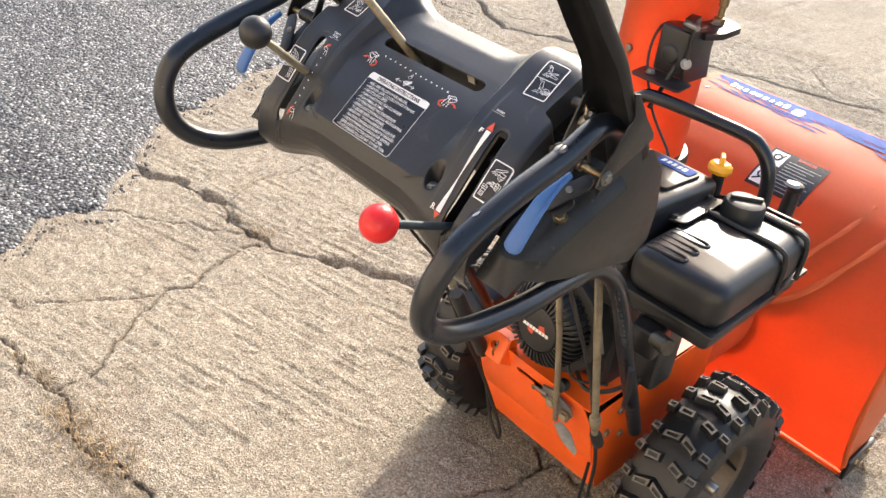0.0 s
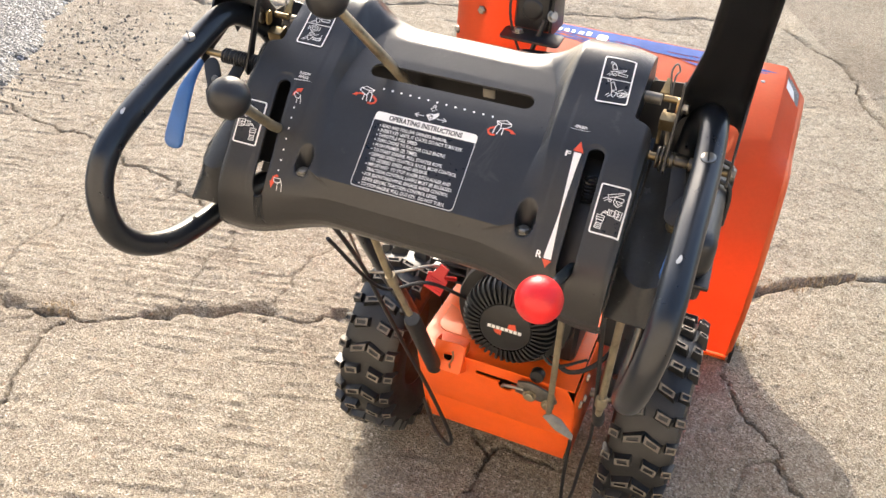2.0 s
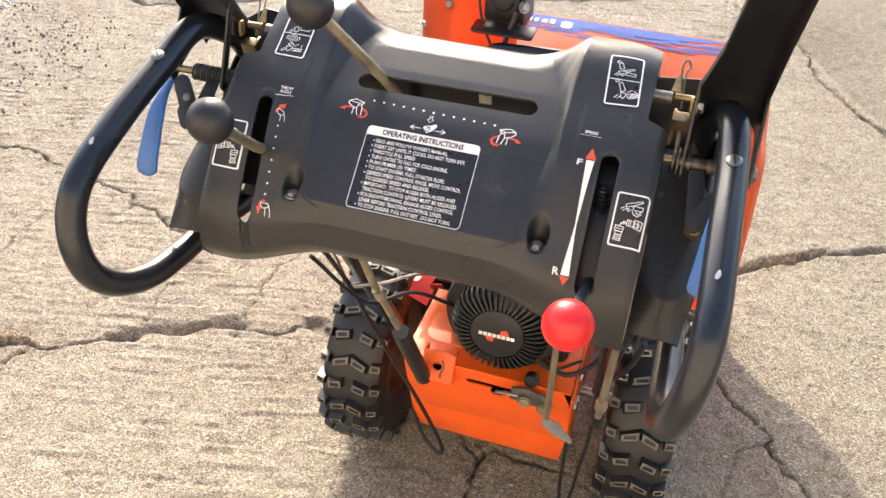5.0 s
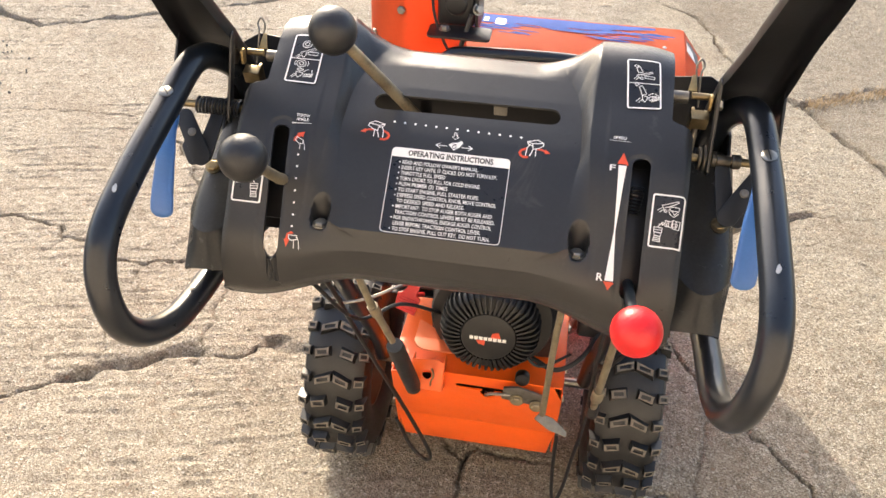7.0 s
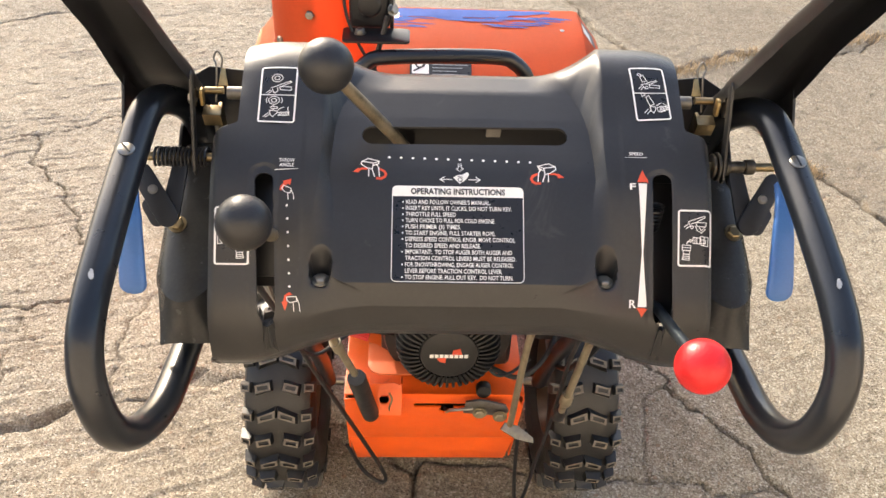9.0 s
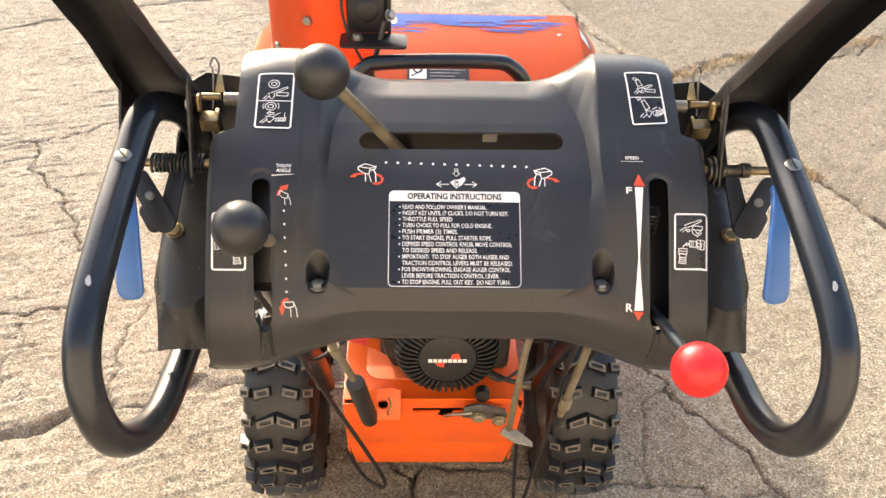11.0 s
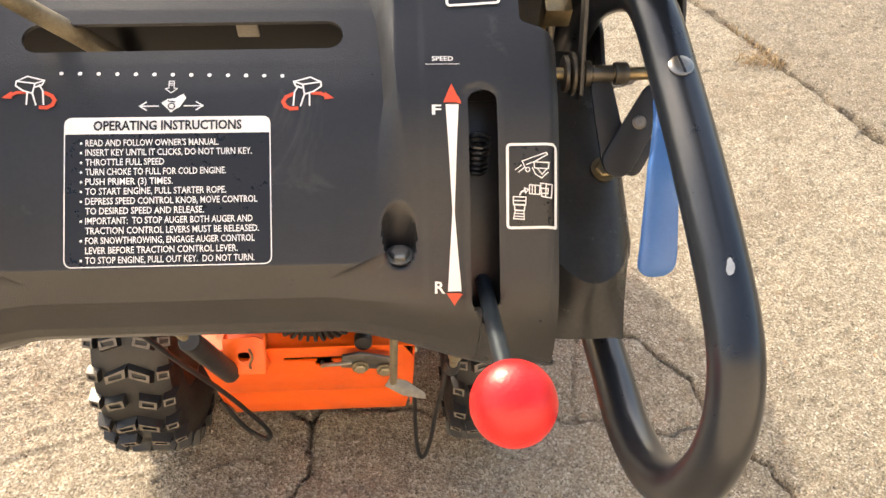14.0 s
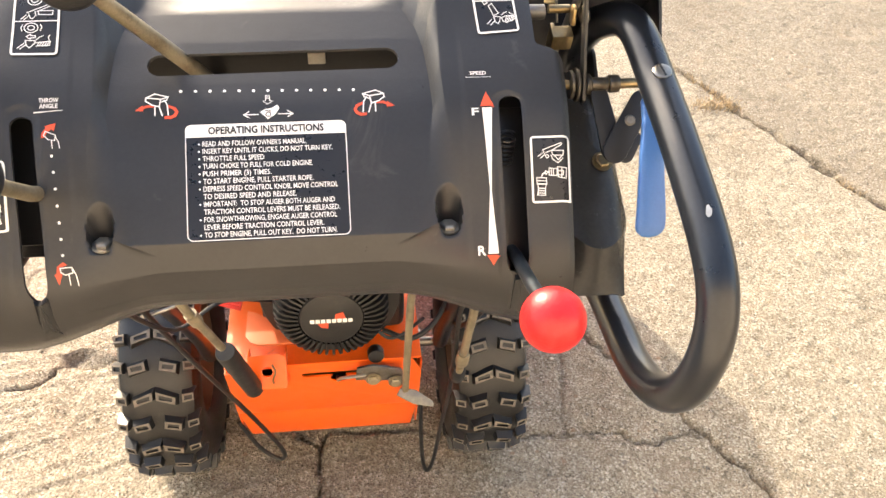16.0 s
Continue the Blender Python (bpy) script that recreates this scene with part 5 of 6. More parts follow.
# ---- drive housing ----
# local plane: x across, y up the slope; the plate leans towards the operator at its top
lean = Matrix.Translation((0, 0.4555, 0.238)) @ Matrix.Rotation(radians(90 + 18.5), 4, "X")
me = mesh_of(prism([(-0.142, 0.0), (0.146, 0.0), (0.146, 0.125), (0.130, 0.172), (-0.055, 0.172), (-0.142, 0.150)], 0.003, lean, 0.0008), "frame_box", True)
cut = [prism(rounded(0.088, 0.014, 0.006), 0.03, lean @ pose(0.012, 0.133, 0), 0),
       prism(circle(0.023, 0.117, 0.0135, 20)[:-1], 0.03, lean, 0), prism(circle(-0.0785, 0.149, 0.0145, 16)[:-1], 0.03, lean, 0)]
frame_box = part("frame_box", carve(me, cut), ORANGE_DIRTY, label="orange painted sheet steel drive housing, scuffed and dirty")
part("lower_lip", prism([(-0.132, 0.0), (0.137, 0.0), (0.146, 0.092), (-0.142, 0.092)], 0.003, Matrix.Translation((0, 0.4865, 0.1475)) @ Matrix.Rotation(radians(90 + 17), 4, "X"), 0.0008), ORANGE_DIRTY, frame_box, "folded lower edge")
for x in (-0.142, 0.146):
    part("side_wall", prism([(0.488, 0.15), (0.80, 0.15), (0.80, 0.40), (0.415, 0.375), (0.457, 0.238)], 0.003, Matrix(((0, 0, 1, x), (1, 0, 0, 0), (0, 1, 0, 0), (0, 0, 0, 1))), 0.0008), ORANGE_DIRTY, frame_box)
part("deck", box((0.285, 0.398, 0.003), pose(0.002, 0.6025, 0.396, 0), 0.0008), ORANGE_DIRTY, frame_box, "orange engine deck")
# dark plate and closed front, added so the housing's slot looks shaded inside
part("inner_shade_plate", box((0.28, 0.003, 0.21), pose(0.002, 0.462, 0.275, 18), 0.0008), PLATE, frame_box, "dark plate added for the shade inside the housing")
part("front_wall", box((0.29, 0.003, 0.25), pose(0.002, 0.80, 0.275), 0.0008), PLATE, frame_box, "dark front wall added to keep light out of the housing")
part("floor_plate", box((0.27, 0.31, 0.003), pose(0.002, 0.645, 0.150, 0), 0.0008), PLATE, frame_box, "dark belly plate")
fm = Matrix.Translation((-0.078, 0.392, 0.398)) @ Matrix.Rotation(radians(62), 4, "X")
fl = carve(mesh_of(prism([(-0.027, -0.026), (0.027, -0.026), (0.027, 0.022), (0.016, 0.027), (-0.027, 0.024)], 0.003, fm, 0.0008), "flange"), [lathe([(0, -0.02), (0.0078, -0.02), (0.0078, 0.02), (0, 0.02)], fm, 20)])
part("flange", fl, ORANGE_DIRTY, frame_box, "orange mounting flange with a round hole")
for x in (-0.104, -0.0515):
    part("flange_fold", prism([(0.381, 0.376), (0.404, 0.420), (0.425, 0.415), (0.418, 0.352)], 0.003, Matrix(((0, 0, 1, x), (1, 0, 0, 0), (0, 1, 0, 0), (0, 0, 0, 1))), 0.0008), ORANGE_DIRTY, frame_box, "folded edge of the flange")
part("cotter", tube([(-0.070, 0.392, 0.412), (-0.066, 0.384, 0.405), (-0.070, 0.380, 0.392), (-0.069, 0.387, 0.375)], 0.0015, 8), BRASS, frame_box, "bent cotter pin")
part("engine_bracket", prism([(-0.104, 0.412), (-0.097, 0.400), (-0.086, 0.394), (-0.036, 0.394), (-0.045, 0.425), (-0.092, 0.460), (-0.104, 0.465)], 0.003, pose(0, 0, 0.45), 0.0008), ORANGE, frame_box, "orange engine bracket")
for p in ((0.1485, 0.47, 0.31), (0.1485, 0.52, 0.28), (0.1485, 0.50, 0.35), (0.1485, 0.60, 0.36), (-0.1445, 0.50, 0.33)):
    part("bolt", hexbolt(along(p, (p[0] * 9, p[1], p[2])), 0.0065, 0.005), STEEL, frame_box, "zinc hex bolt")

# shift linkage on the back of the housing
bm = prism([(-0.037, -0.012), (0.030, -0.020), (0.036, -0.008), (0.030, 0.010), (-0.010, 0.024), (-0.034, 0.018)], 0.004, Matrix.Translation((0.084, 0.392, 0.379)) @ Matrix.Rotation(radians(100), 4, "X"), 0.001)
link = part("shift_bracket", bm, STEEL, label="zinc plated shift linkage bracket")
for x, z in ((0.073, 0.372), (0.106, 0.364)):
    part("bolt", hexbolt(along((x, 0.3885, z), (x, 0.2, z)), 0.0085, 0.006), ROD, link, "large rusty hex bolt")
part("bushing", lathe([(0, -0.008), (0.011, -0.008), (0.012, -0.006), (0.012, 0.006), (0.011, 0.008), (0, 0.008)], along((0.078, 0.405, 0.408), (0.078, 0.2, 0.43)), 22), PLATE, link, "dark steel bushing")
part("link_rod", tube([(0.020, 0.420, 0.348), (0.021, 0.402, 0.360), (0.026, 0.392, 0.374), (0.040, 0.388, 0.380), (0.062, 0.388, 0.382)], 0.0028, 10), STEEL, link, "bent steel link rod")
part("shift_rod", tube([(0.1225, 0.225, 0.89), (0.121, 0.262, 0.74), (0.1205, 0.285, 0.65), (0.1185, 0.305, 0.585), (0.1165, 0.348, 0.390)], 0.0050, 12, 4), ROD, link, "flattened zinc shift rod")
part("rod_clevis", box((0.014, 0.012, 0.022), pose(0.1215, 0.272, 0.70, 15), 0.002), ROD, link, "clevis with bolt")
part("rod_foot", prism([(-0.036, -0.006), (-0.032, 0.009), (-0.004, 0.013), (0.034, 0.004), (0.038, -0.005), (0.0, -0.011)], 0.004, Matrix.Translation((0.1335, 0.368, 0.3475)) @ Matrix.Rotation(radians(31), 4, "Y") @ Matrix.Rotation(radians(45), 4, "X") @ Matrix.Scale(0.86, 4), 0.001), DULLZINC, link, "flat zinc foot plate")

# rods and cables
rod = part("speed_rod", tube([(0.208, 0.20, 0.89), (0.199, 0.29, 0.615), (0.1935, 0.352, 0.418)], 0.0058, 12, smooth=False), ROD, label="tan zinc drive control rod")
part("rod_collar", lathe([(0, 0), (0.0085, 0), (0.0095, 0.003), (0.0095, 0.022), (0.0075, 0.028), (0, 0.028)], along((0.1942, 0.344, 0.443), (0.199, 0.29, 0.615)), 16), ROD, rod, "crimped collar")
part("rod_boot", lathe([(0, 0), (0.009, 0), (0.0105, 0.005), (0.010, 0.034), (0.0075, 0.042), (0, 0.043)], along((0.1935, 0.372, 0.382), (0.1935, 0.352, 0.42)), 18), SHROUD, rod, "black rubber boot")
rod = part("chute_rod", tube([(-0.180, 0.205, 0.85), (-0.140, 0.262, 0.65), (-0.115, 0.300, 0.545)], 0.0053, 12, smooth=False), ROD, label="tan zinc chute crank rod")
part("rod_collar", lathe([(0, 0), (0.008, 0), (0.008, 0.02), (0, 0.02)], along((-0.132, 0.275, 0.615), (-0.140, 0.262, 0.65)), 14), ROD, rod, "crimped collar")
part("rod_sleeve", lathe([(0, 0), (0.0125, 0), (0.0135, 0.003), (0.0135, 0.178), (0.012, 0.182), (0, 0.182)], along((-0.099, 0.388, 0.368), (-0.115, 0.300, 0.545)), 20), SHROUD, rod, "black rubber sleeve")
for pts, r, nm in (([(-0.200, 0.12, 0.86), (-0.190, 0.26, 0.66), (-0.179, 0.32, 0.545), (-0.152, 0.36, 0.431), (-0.120, 0.42, 0.280), (-0.088, 0.455, 0.157), (-0.079, 0.460, 0.118), (-0.090, 0.465, 0.102), (-0.120, 0.470, 0.130), (-0.148, 0.475, 0.193)], 0.0036, "clutch_cable"),
                   ([(0.180, 0.16, 0.86), (0.181, 0.30, 0.584), (0.184, 0.34, 0.478), (0.186, 0.39, 0.329), (0.179, 0.41, 0.228), (0.173, 0.425, 0.132), (0.164, 0.428, 0.088), (0.156, 0.430, 0.10), (0.151, 0.435, 0.16), (0.149, 0.44, 0.25)], 0.0034, "clutch_cable"),
                   ([(-0.20, 0.20, 0.72), (-0.17, 0.31, 0.57), (-0.12, 0.38, 0.55), (-0.06, 0.43, 0.50)], 0.003, "throttle_cable"),
                   ([(0.09, 0.42, 0.44), (0.13, 0.40, 0.44), (0.17, 0.42, 0.46), (0.20, 0.47, 0.50), (0.21, 0.50, 0.56)], 0.004, "wiring"),
                   ([(0.06, 0.43, 0.49), (0.085, 0.40, 0.455), (0.11, 0.40, 0.445), (0.15, 0.43, 0.45)], 0.0026, "fuel_line")):
    part(nm, tube(pts, r, 9), CABLE, label="black sheathed cable")
part("choke_wire", tube([(-0.21, 0.33, 0.575), (-0.17, 0.36, 0.567), (-0.13, 0.40, 0.566), (-0.118, 0.425, 0.555)], 0.0026, 8), STEEL, label="bare steel choke wire")

# ---- engine ----
rc = Matrix.Translation((0.0185, 0.390, 0.507)) @ Matrix.Rotation(radians(90 - 4), 4, "X")
rec = part("recoil_cover", lathe([(0, 0.0135), (0.040, 0.0135), (0.0425, 0.012), (0.0445, 0.004), (0.066, 0.000), (0.072, -0.008), (0.075, -0.034), (0.096, -0.036), (0.099, -0.042), (0.100, -0.10), (0, -0.10)], rc, 64), SHROUD, label="black recoil starter cover with radial fins")
for k in range(44):
    m = rc @ Matrix.Rotation(2 * math.pi * k / 44, 4, "Z") @ Matrix.Rotation(radians(90), 4, "X")
    part("fin", prism([(0.0445, 0.0125), (0.060, 0.0105), (0.072, 0.004), (0.0785, -0.008), (0.0795, -0.034), (0.073, -0.034), (0.066, -0.004), (0.0445, 0.0)], 0.0034, m, 0), SHROUD, rec)
bm = bmesh.new()
for k in range(8):
    prism([(-0.0029, -0.0031), (0.0029, -0.0031), (0.0029, 0.0031), (-0.0029, 0.0031)], 0.0008, rc @ pose(-0.0256 + k * 0.0073, -0.001, 0.0147), 0.0002, bm, 1)
part("badge_bars", bm, WHITE, rec, "row of white bars on the badge")
bm = prism([(0.004, 0.0), (0.020, 0.001), (0.016, 0.013), (0.006, 0.010)], 0.0008, rc @ pose(0, 0, 0.0141), 0)
prism([(-0.018, -0.006), (-0.004, -0.004), (-0.005, -0.014), (-0.014, -0.012)], 0.0008, rc @ pose(0, 0, 0.0141), 0, bm)
part("badge", bm, REDINK, rec, "red emblem on the badge")
bm = box((0.21, 0.17, 0.20), pose(0.02, 0.545, 0.50), 0.018, 3)
box((0.17, 0.10, 0.10), pose(0.03, 0.50, 0.62), 0.02, 3, bm)
eng = part("engine_block", bm, ENGINE, label="black engine with blower shroud")
for k in range(6):
    part("cooling_fin", box((0.13, 0.12, 0.004), pose(-0.11, 0.60, 0.44 + k * 0.018), 0.001, 1), ENGINE, eng)
part("shroud_top", box((0.150, 0.215, 0.105), pose(0.045, 0.560, 0.716, -3), 0.022, 4), ENGINE, eng, "smooth black engine shroud")
bm = prism(rounded(0.078, 0.105, 0.008), 0.006, pose(0.058, 0.585, 0.770, -3), 0.0015)
part("shroud_plate", bm, SHROUD, eng, "raised black cover plate")
part("decal", prism(rounded(0.070, 0.030, 0.004), 0.0008, pose(0.056, 0.620, 0.7725, -3), 0), BLUEINK, eng, "blue decal with white bars")
bm = bmesh.new()
for k in range(5):
    box((0.007, 0.012, 0.0006), pose(0.032 + k * 0.0105, 0.620, 0.7734, -3), 0, bm=bm)
part("decal_bars", bm, WHITE, eng, "white bars on the decal")
bm = prism([(-0.019, -0.020), (0.016, -0.022), (0.018, 0.006), (0.010, 0.010), (0.012, 0.026), (-0.004, 0.028), (-0.012, 0.010), (-0.020, 0.006)], 0.006, pose(-0.113, 0.408, 0.538, 68, 8, -12), 0.0018)
for k in range(5):
    box((0.030, 0.002, 0.008), pose(-0.113, 0.408, 0.538, 68, 8, -12) @ pose(-0.001, -0.016 + k * 0.0045, 0), 0.0008, 1, bm)
key = part("key", bm, REDKEY, label="red plastic ignition key with a ribbed grip")
part("key_stem", tube([(-0.113, 0.414, 0.540), (-0.10, 0.46, 0.51)], 0.004, 10), REDKEY, key)

# fuel tank with its seam, straps and grooves
tm = Matrix.Translation((0.208, 0.566, -0.040)) @ Matrix.Diagonal((1.04, 1.04, 1.0, 1)) @ pose(0, 0, 0, 0, 0, 2)
bm = box((0.160, 0.285, 0.082), tm @ pose(0, 0, 0.733), 0.036, 8)
tank = part("fuel_tank", bm, ENGINE, label="glossy black fuel tank with moulded grooves")
part("tank_seam", box((0.165, 0.290, 0.008), tm @ pose(0, 0, 0.694), 0.003, 2), ENGINE, tank, "pressed seam round the tank")
part("tank_base", box((0.148, 0.272, 0.036), tm @ pose(0, 0, 0.676), 0.014, 3), ENGINE, tank, "lower half of the tank")
for y in (-0.116, -0.086, -0.056):
    stp = [(-0.062, y - 0.007, 0.7715), (-0.012, y - 0.007, 0.7745), (-0.002, y, 0.7745), (-0.012, y + 0.007, 0.7745), (-0.062, y + 0.007, 0.7715)]
    part("groove", tube([tm @ Vector(p) for p in stp], 0.0026, 8, 5), ENGINE, tank)
for y in (0.03, 0.098):
    pts = [(-0.083, y, 0.70), (-0.084, y, 0.757), (-0.068, y, 0.777), (0.0, y, 0.7775), (0.066, y, 0.776), (0.082, y, 0.757), (0.083, y, 0.70)]
    part("strap", tube([tm @ Vector(p) for p in pts], 0.0042, 8, 5), SHROUD, tank, "black rib over the tank")
for y in (0.115, 0.132):
    part("groove", box((0.060, 0.007, 0.006), tm @ pose(0.02, y, 0.7735), 0.0028, 2), ENGINE, tank)
cm = tm @ pose(-0.022, 0.072, 0.772) @ Matrix.Diagonal((1.25, 1.25, 1.1, 1))
part("tank_cap", lathe([(0, 0.030), (0.018, 0.030), (0.024, 0.027), (0.0265, 0.020), (0.027, 0.0), (0.032, -0.001), (0.034, -0.006), (0, -0.006)], cm, 28), SHROUD, tank, "black ribbed fuel cap")
part("cap_bar", box((0.040, 0.007, 0.007), cm @ pose(0, 0, 0.032, 0, 0, 35), 0.002), SHROUD, tank, "raised bar on the cap")
part("tank_bracket", prism(rounded(0.050, 0.120, 0.012), 0.005, tm @ pose(-0.080, 0.02, 0.776, 0, -8, 0), 0.0015), ENGINE, tank, "bolted black bracket")
for y in (-0.03, 0.07):
    part("bolt", hexbolt(tm @ pose(-0.080, y, 0.779), 0.0055, 0.004), SHROUD, tank)

# dipstick, filler tube and guard
dip = part("oil_filler", tube([(0.104, 0.690, 0.62), (0.104, 0.683, 0.735), (0.104, 0.680, 0.765)], 0.011, 14), SHROUD, label="black oil filler tube")
bm = lathe([(0, 0.014), (0.015, 0.013), (0.020, 0.009), (0.021, 0.0), (0.0175, -0.006), (0, -0.006)], pose(0.104, 0.679, 0.772, -8), 12)
box((0.008, 0.030, 0.018), pose(0.104, 0.679, 0.790, -8, 0, 30), 0.003, 2, bm)
part("oil_cap", bm, YELLOW, dip, "bright yellow finger grip cap")
prim = part("breather_tube", lathe([(0, 0.0), (0.013, 0.0), (0.014, 0.05), (0.0125, 0.075), (0.0145, 0.078), (0.0145, 0.088), (0.010, 0.091), (0, 0.091)], pose(0.180, 0.817, 0.648, -6), 18), SHROUD, label="black filler neck with a grey cap")
part("breather_cap", lathe([(0, 0.006), (0.011, 0.005), (0.0135, 0.0), (0, 0.0)], pose(0.180, 0.8085, 0.7395, -6), 18), CHIP, prim, "pale grey cap")
part("guard_bar", tube([(-0.155, 0.715, 0.70), (-0.145, 0.728, 0.765), (-0.115, 0.737, 0.806), (-0.075, 0.742, 0.815), (0.085, 0.752, 0.815), (0.127, 0.755, 0.803), (0.152, 0.758, 0.768), (0.160, 0.760, 0.71), (0.162, 0.762, 0.58)], 0.0125, 16, 8), TUBE, label="black bent tube guard behind the engine")
muf = part("carburettor_cover", box((0.05, 0.055, 0.05), pose(0.200, 0.42, 0.597, 0, 0, 8), 0.008, 3), PLATE, label="dark box with a steel knob beside the engine")
part("adjust_knob", lathe([(0, 0.034), (0.012, 0.034), (0.014, 0.03), (0.014, 0.0), (0, 0)], along((0.222, 0.405, 0.612), (0.31, 0.36, 0.642)), 16), WASHER, muf, "grey metal knob")
part("carburettor_body", box((0.06, 0.06, 0.13), pose(0.185, 0.48, 0.535), 0.01, 3), PLATE, muf, "dark cast body")
bm = bmesh.new()
tube([(0.236 + 0.0036 * math.cos(k * 0.9), 0.20 + k * 0.0008, 0.845 - k * 0.0016 + 0.0036 * math.sin(k * 0.9)) for k in range(112)], 0.0009, 6, bm=bm, smooth=False)
part("return_spring", bm, PLATE, label="dark return spring")
part("throttle_arm", tube([(0.235, 0.33, 0.60), (0.225, 0.36, 0.53), (0.205, 0.40, 0.46), (0.195, 0.45, 0.42)], 0.0045, 10), PLATE, label="black throttle bracket arm")

# ---- auger housing ----
HOUSE = spline([(0, 1.100, 0.018), (0, 1.068, 0.08), (0, 1.030, 0.18), (0, 1.016, 0.28), (0, 1.032, 0.40), (0, 1.080, 0.50), (0, 1.150, 0.568), (0, 1.250, 0.612), (0, 1.345, 0.634), (0, 1.425, 0.642)], 8)
HL = np.concatenate([[0], np.cumsum([(b - a).length for a, b in zip(HOUSE[:-1], HOUSE[1:])])])
HALF = 0.402


def on_house(x, d, lift=0.0):
    """A point on the housing's back, d metres up along its curve."""
    y, z = np.interp(d, HL, [p.y for p in HOUSE]), np.interp(d, HL, [p.z for p in HOUSE])
    e = 0.01
    t = Vector((0, np.interp(d + e, HL, [p.y for p in HOUSE]) - np.interp(d - e, HL, [p.y for p in HOUSE]), np.interp(d + e, HL, [p.z for p in HOUSE]) - np.interp(d - e, HL, [p.z for p in HOUSE]))).normalized()
    corner = max(abs(x) - 0.350, 0) * 1.25 * float(smoothstep(0.50, 0.60, z))
    return Vector((x, y, z)) + Vector((0, -t.z, t.y)) * (lift - corner)


bm = bmesh.new()
rows = []
for k, d in enumerate(HL):
    xs = np.linspace(-HALF, HALF, 81)
    row = []
    for x in xs:
        dent = 0.0018 * (vnoise(np.array([x + 3]), np.array([d]), 0.16, 21)[0] - 0.5)
        row.append(bm.verts.new(on_house(x, d, dent)))
    rows.append(row)
for a, b in zip(rows[:-1], rows[1:]):
    for k in range(len(a) - 1):
        bm.faces.new((a[k], a[k + 1], b[k + 1], b[k]))
bmesh.ops.solidify(bm, geom=bm.faces[:], thickness=0.0025)
house = part("auger_housing", bm, ORANGE, label="orange painted steel auger housing with a blue decal")
outline = [tuple(on_house(HALF, d).yz) for d in HL[::2]] + [(1.424, 0.52), (1.424, 0.38), (1.39, 0.315), (1.29, 0.21), (1.215, 0.09), (1.19, 0.018)]
for sgn in (-1, 1):
    m = Matrix(((0, 0, 1, HALF * sgn), (1, 0, 0, 0), (0, 1, 0, 0), (0, 0, 0, 1)))
    part("side_plate", prism(outline, 0.003, m, 0.0008), ORANGE, house, "flat orange side plate")
    bm = bmesh.new()
    rows = []
    for d in HL:
        rows.append([bm.verts.new(on_house(HALF * sgn + w * sgn, d, l)) for w, l in ((-0.004, 0.001), (0.0, 0.0022), (0.005, 0.0022), (0.0075, 0.0005), (0.0075, -0.004))])
    for a, b in zip(rows[:-1], rows[1:]):
        for k in range(4):
            bm.faces.new((a[k], a[k + 1], b[k + 1], b[k]))
    part("rim", bm, ORANGE, house, "folded rim")
    sk = part("skid_shoe", box((0.010, 0.13, 0.055), pose((HALF + 0.008) * sgn, 1.150, 0.034), 0.004), PLATE, house, "black steel skid shoe")
    for y in (1.12, 1.18):
        part("bolt", hexbolt(along(((HALF + 0.013) * sgn, y, 0.045), ((HALF + 1) * sgn, y, 0.045)), 0.008, 0.006), BRASS, sk, "carriage bolt nut")
part("scraper_bar", box((HALF * 2, 0.05, 0.006), pose(0, 1.115, 0.012), 0.001), ORANGE_DIRTY, house, "worn steel scraper bar")
bm = tube([(-0.05, 0.84, 0.30), (-0.05, 1.05, 0.30)], 0.175, 48, smooth=False)
part("impeller_drum", bm, ORANGE, house, "orange impeller drum")


def ridge(pts):
    return tube([on_house(x, d, -0.0135) for x, d in pts], 0.0150, 16, 8)


for pts in ([(0.215, 0.66), (0.20, 0.58), (0.165, 0.50), (0.13, 0.44), (0.09, 0.40), (0.03, 0.385)], [(0.285, 0.64), (0.265, 0.56), (0.225, 0.47), (0.18, 0.40), (0.12, 0.355), (0.04, 0.34)]):
    part("pressed_rib", ridge(pts), ORANGE, house)
for x in (-0.31, 0.305):
    part("rivet", lathe([(0, 0.0025), (0.004, 0.002), (0.006, 0), (0, 0)], along(on_house(x, 0.80), on_house(x, 0.80, 1.0)), 14), CHIP, house, "pale rivet head")


def house_patch(poly, lift, bm, div=0.012):
    own = bmesh.new()
    f = own.faces.new([own.verts.new((x, d, 0)) for x, d in poly])
    bmesh.ops.triangulate(own, faces=[f])
    for _ in range(4):
        long = [e for e in own.edges if e.calc_length() > div]
        if not long:
            break
        bmesh.ops.subdivide_edges(own, edges=long, cuts=1)
        bmesh.ops.triangulate(own, faces=own.faces[:])
    for v in own.verts:
        v.co = on_house(v.co.x, v.co.y, lift)
    return join(bm, own)


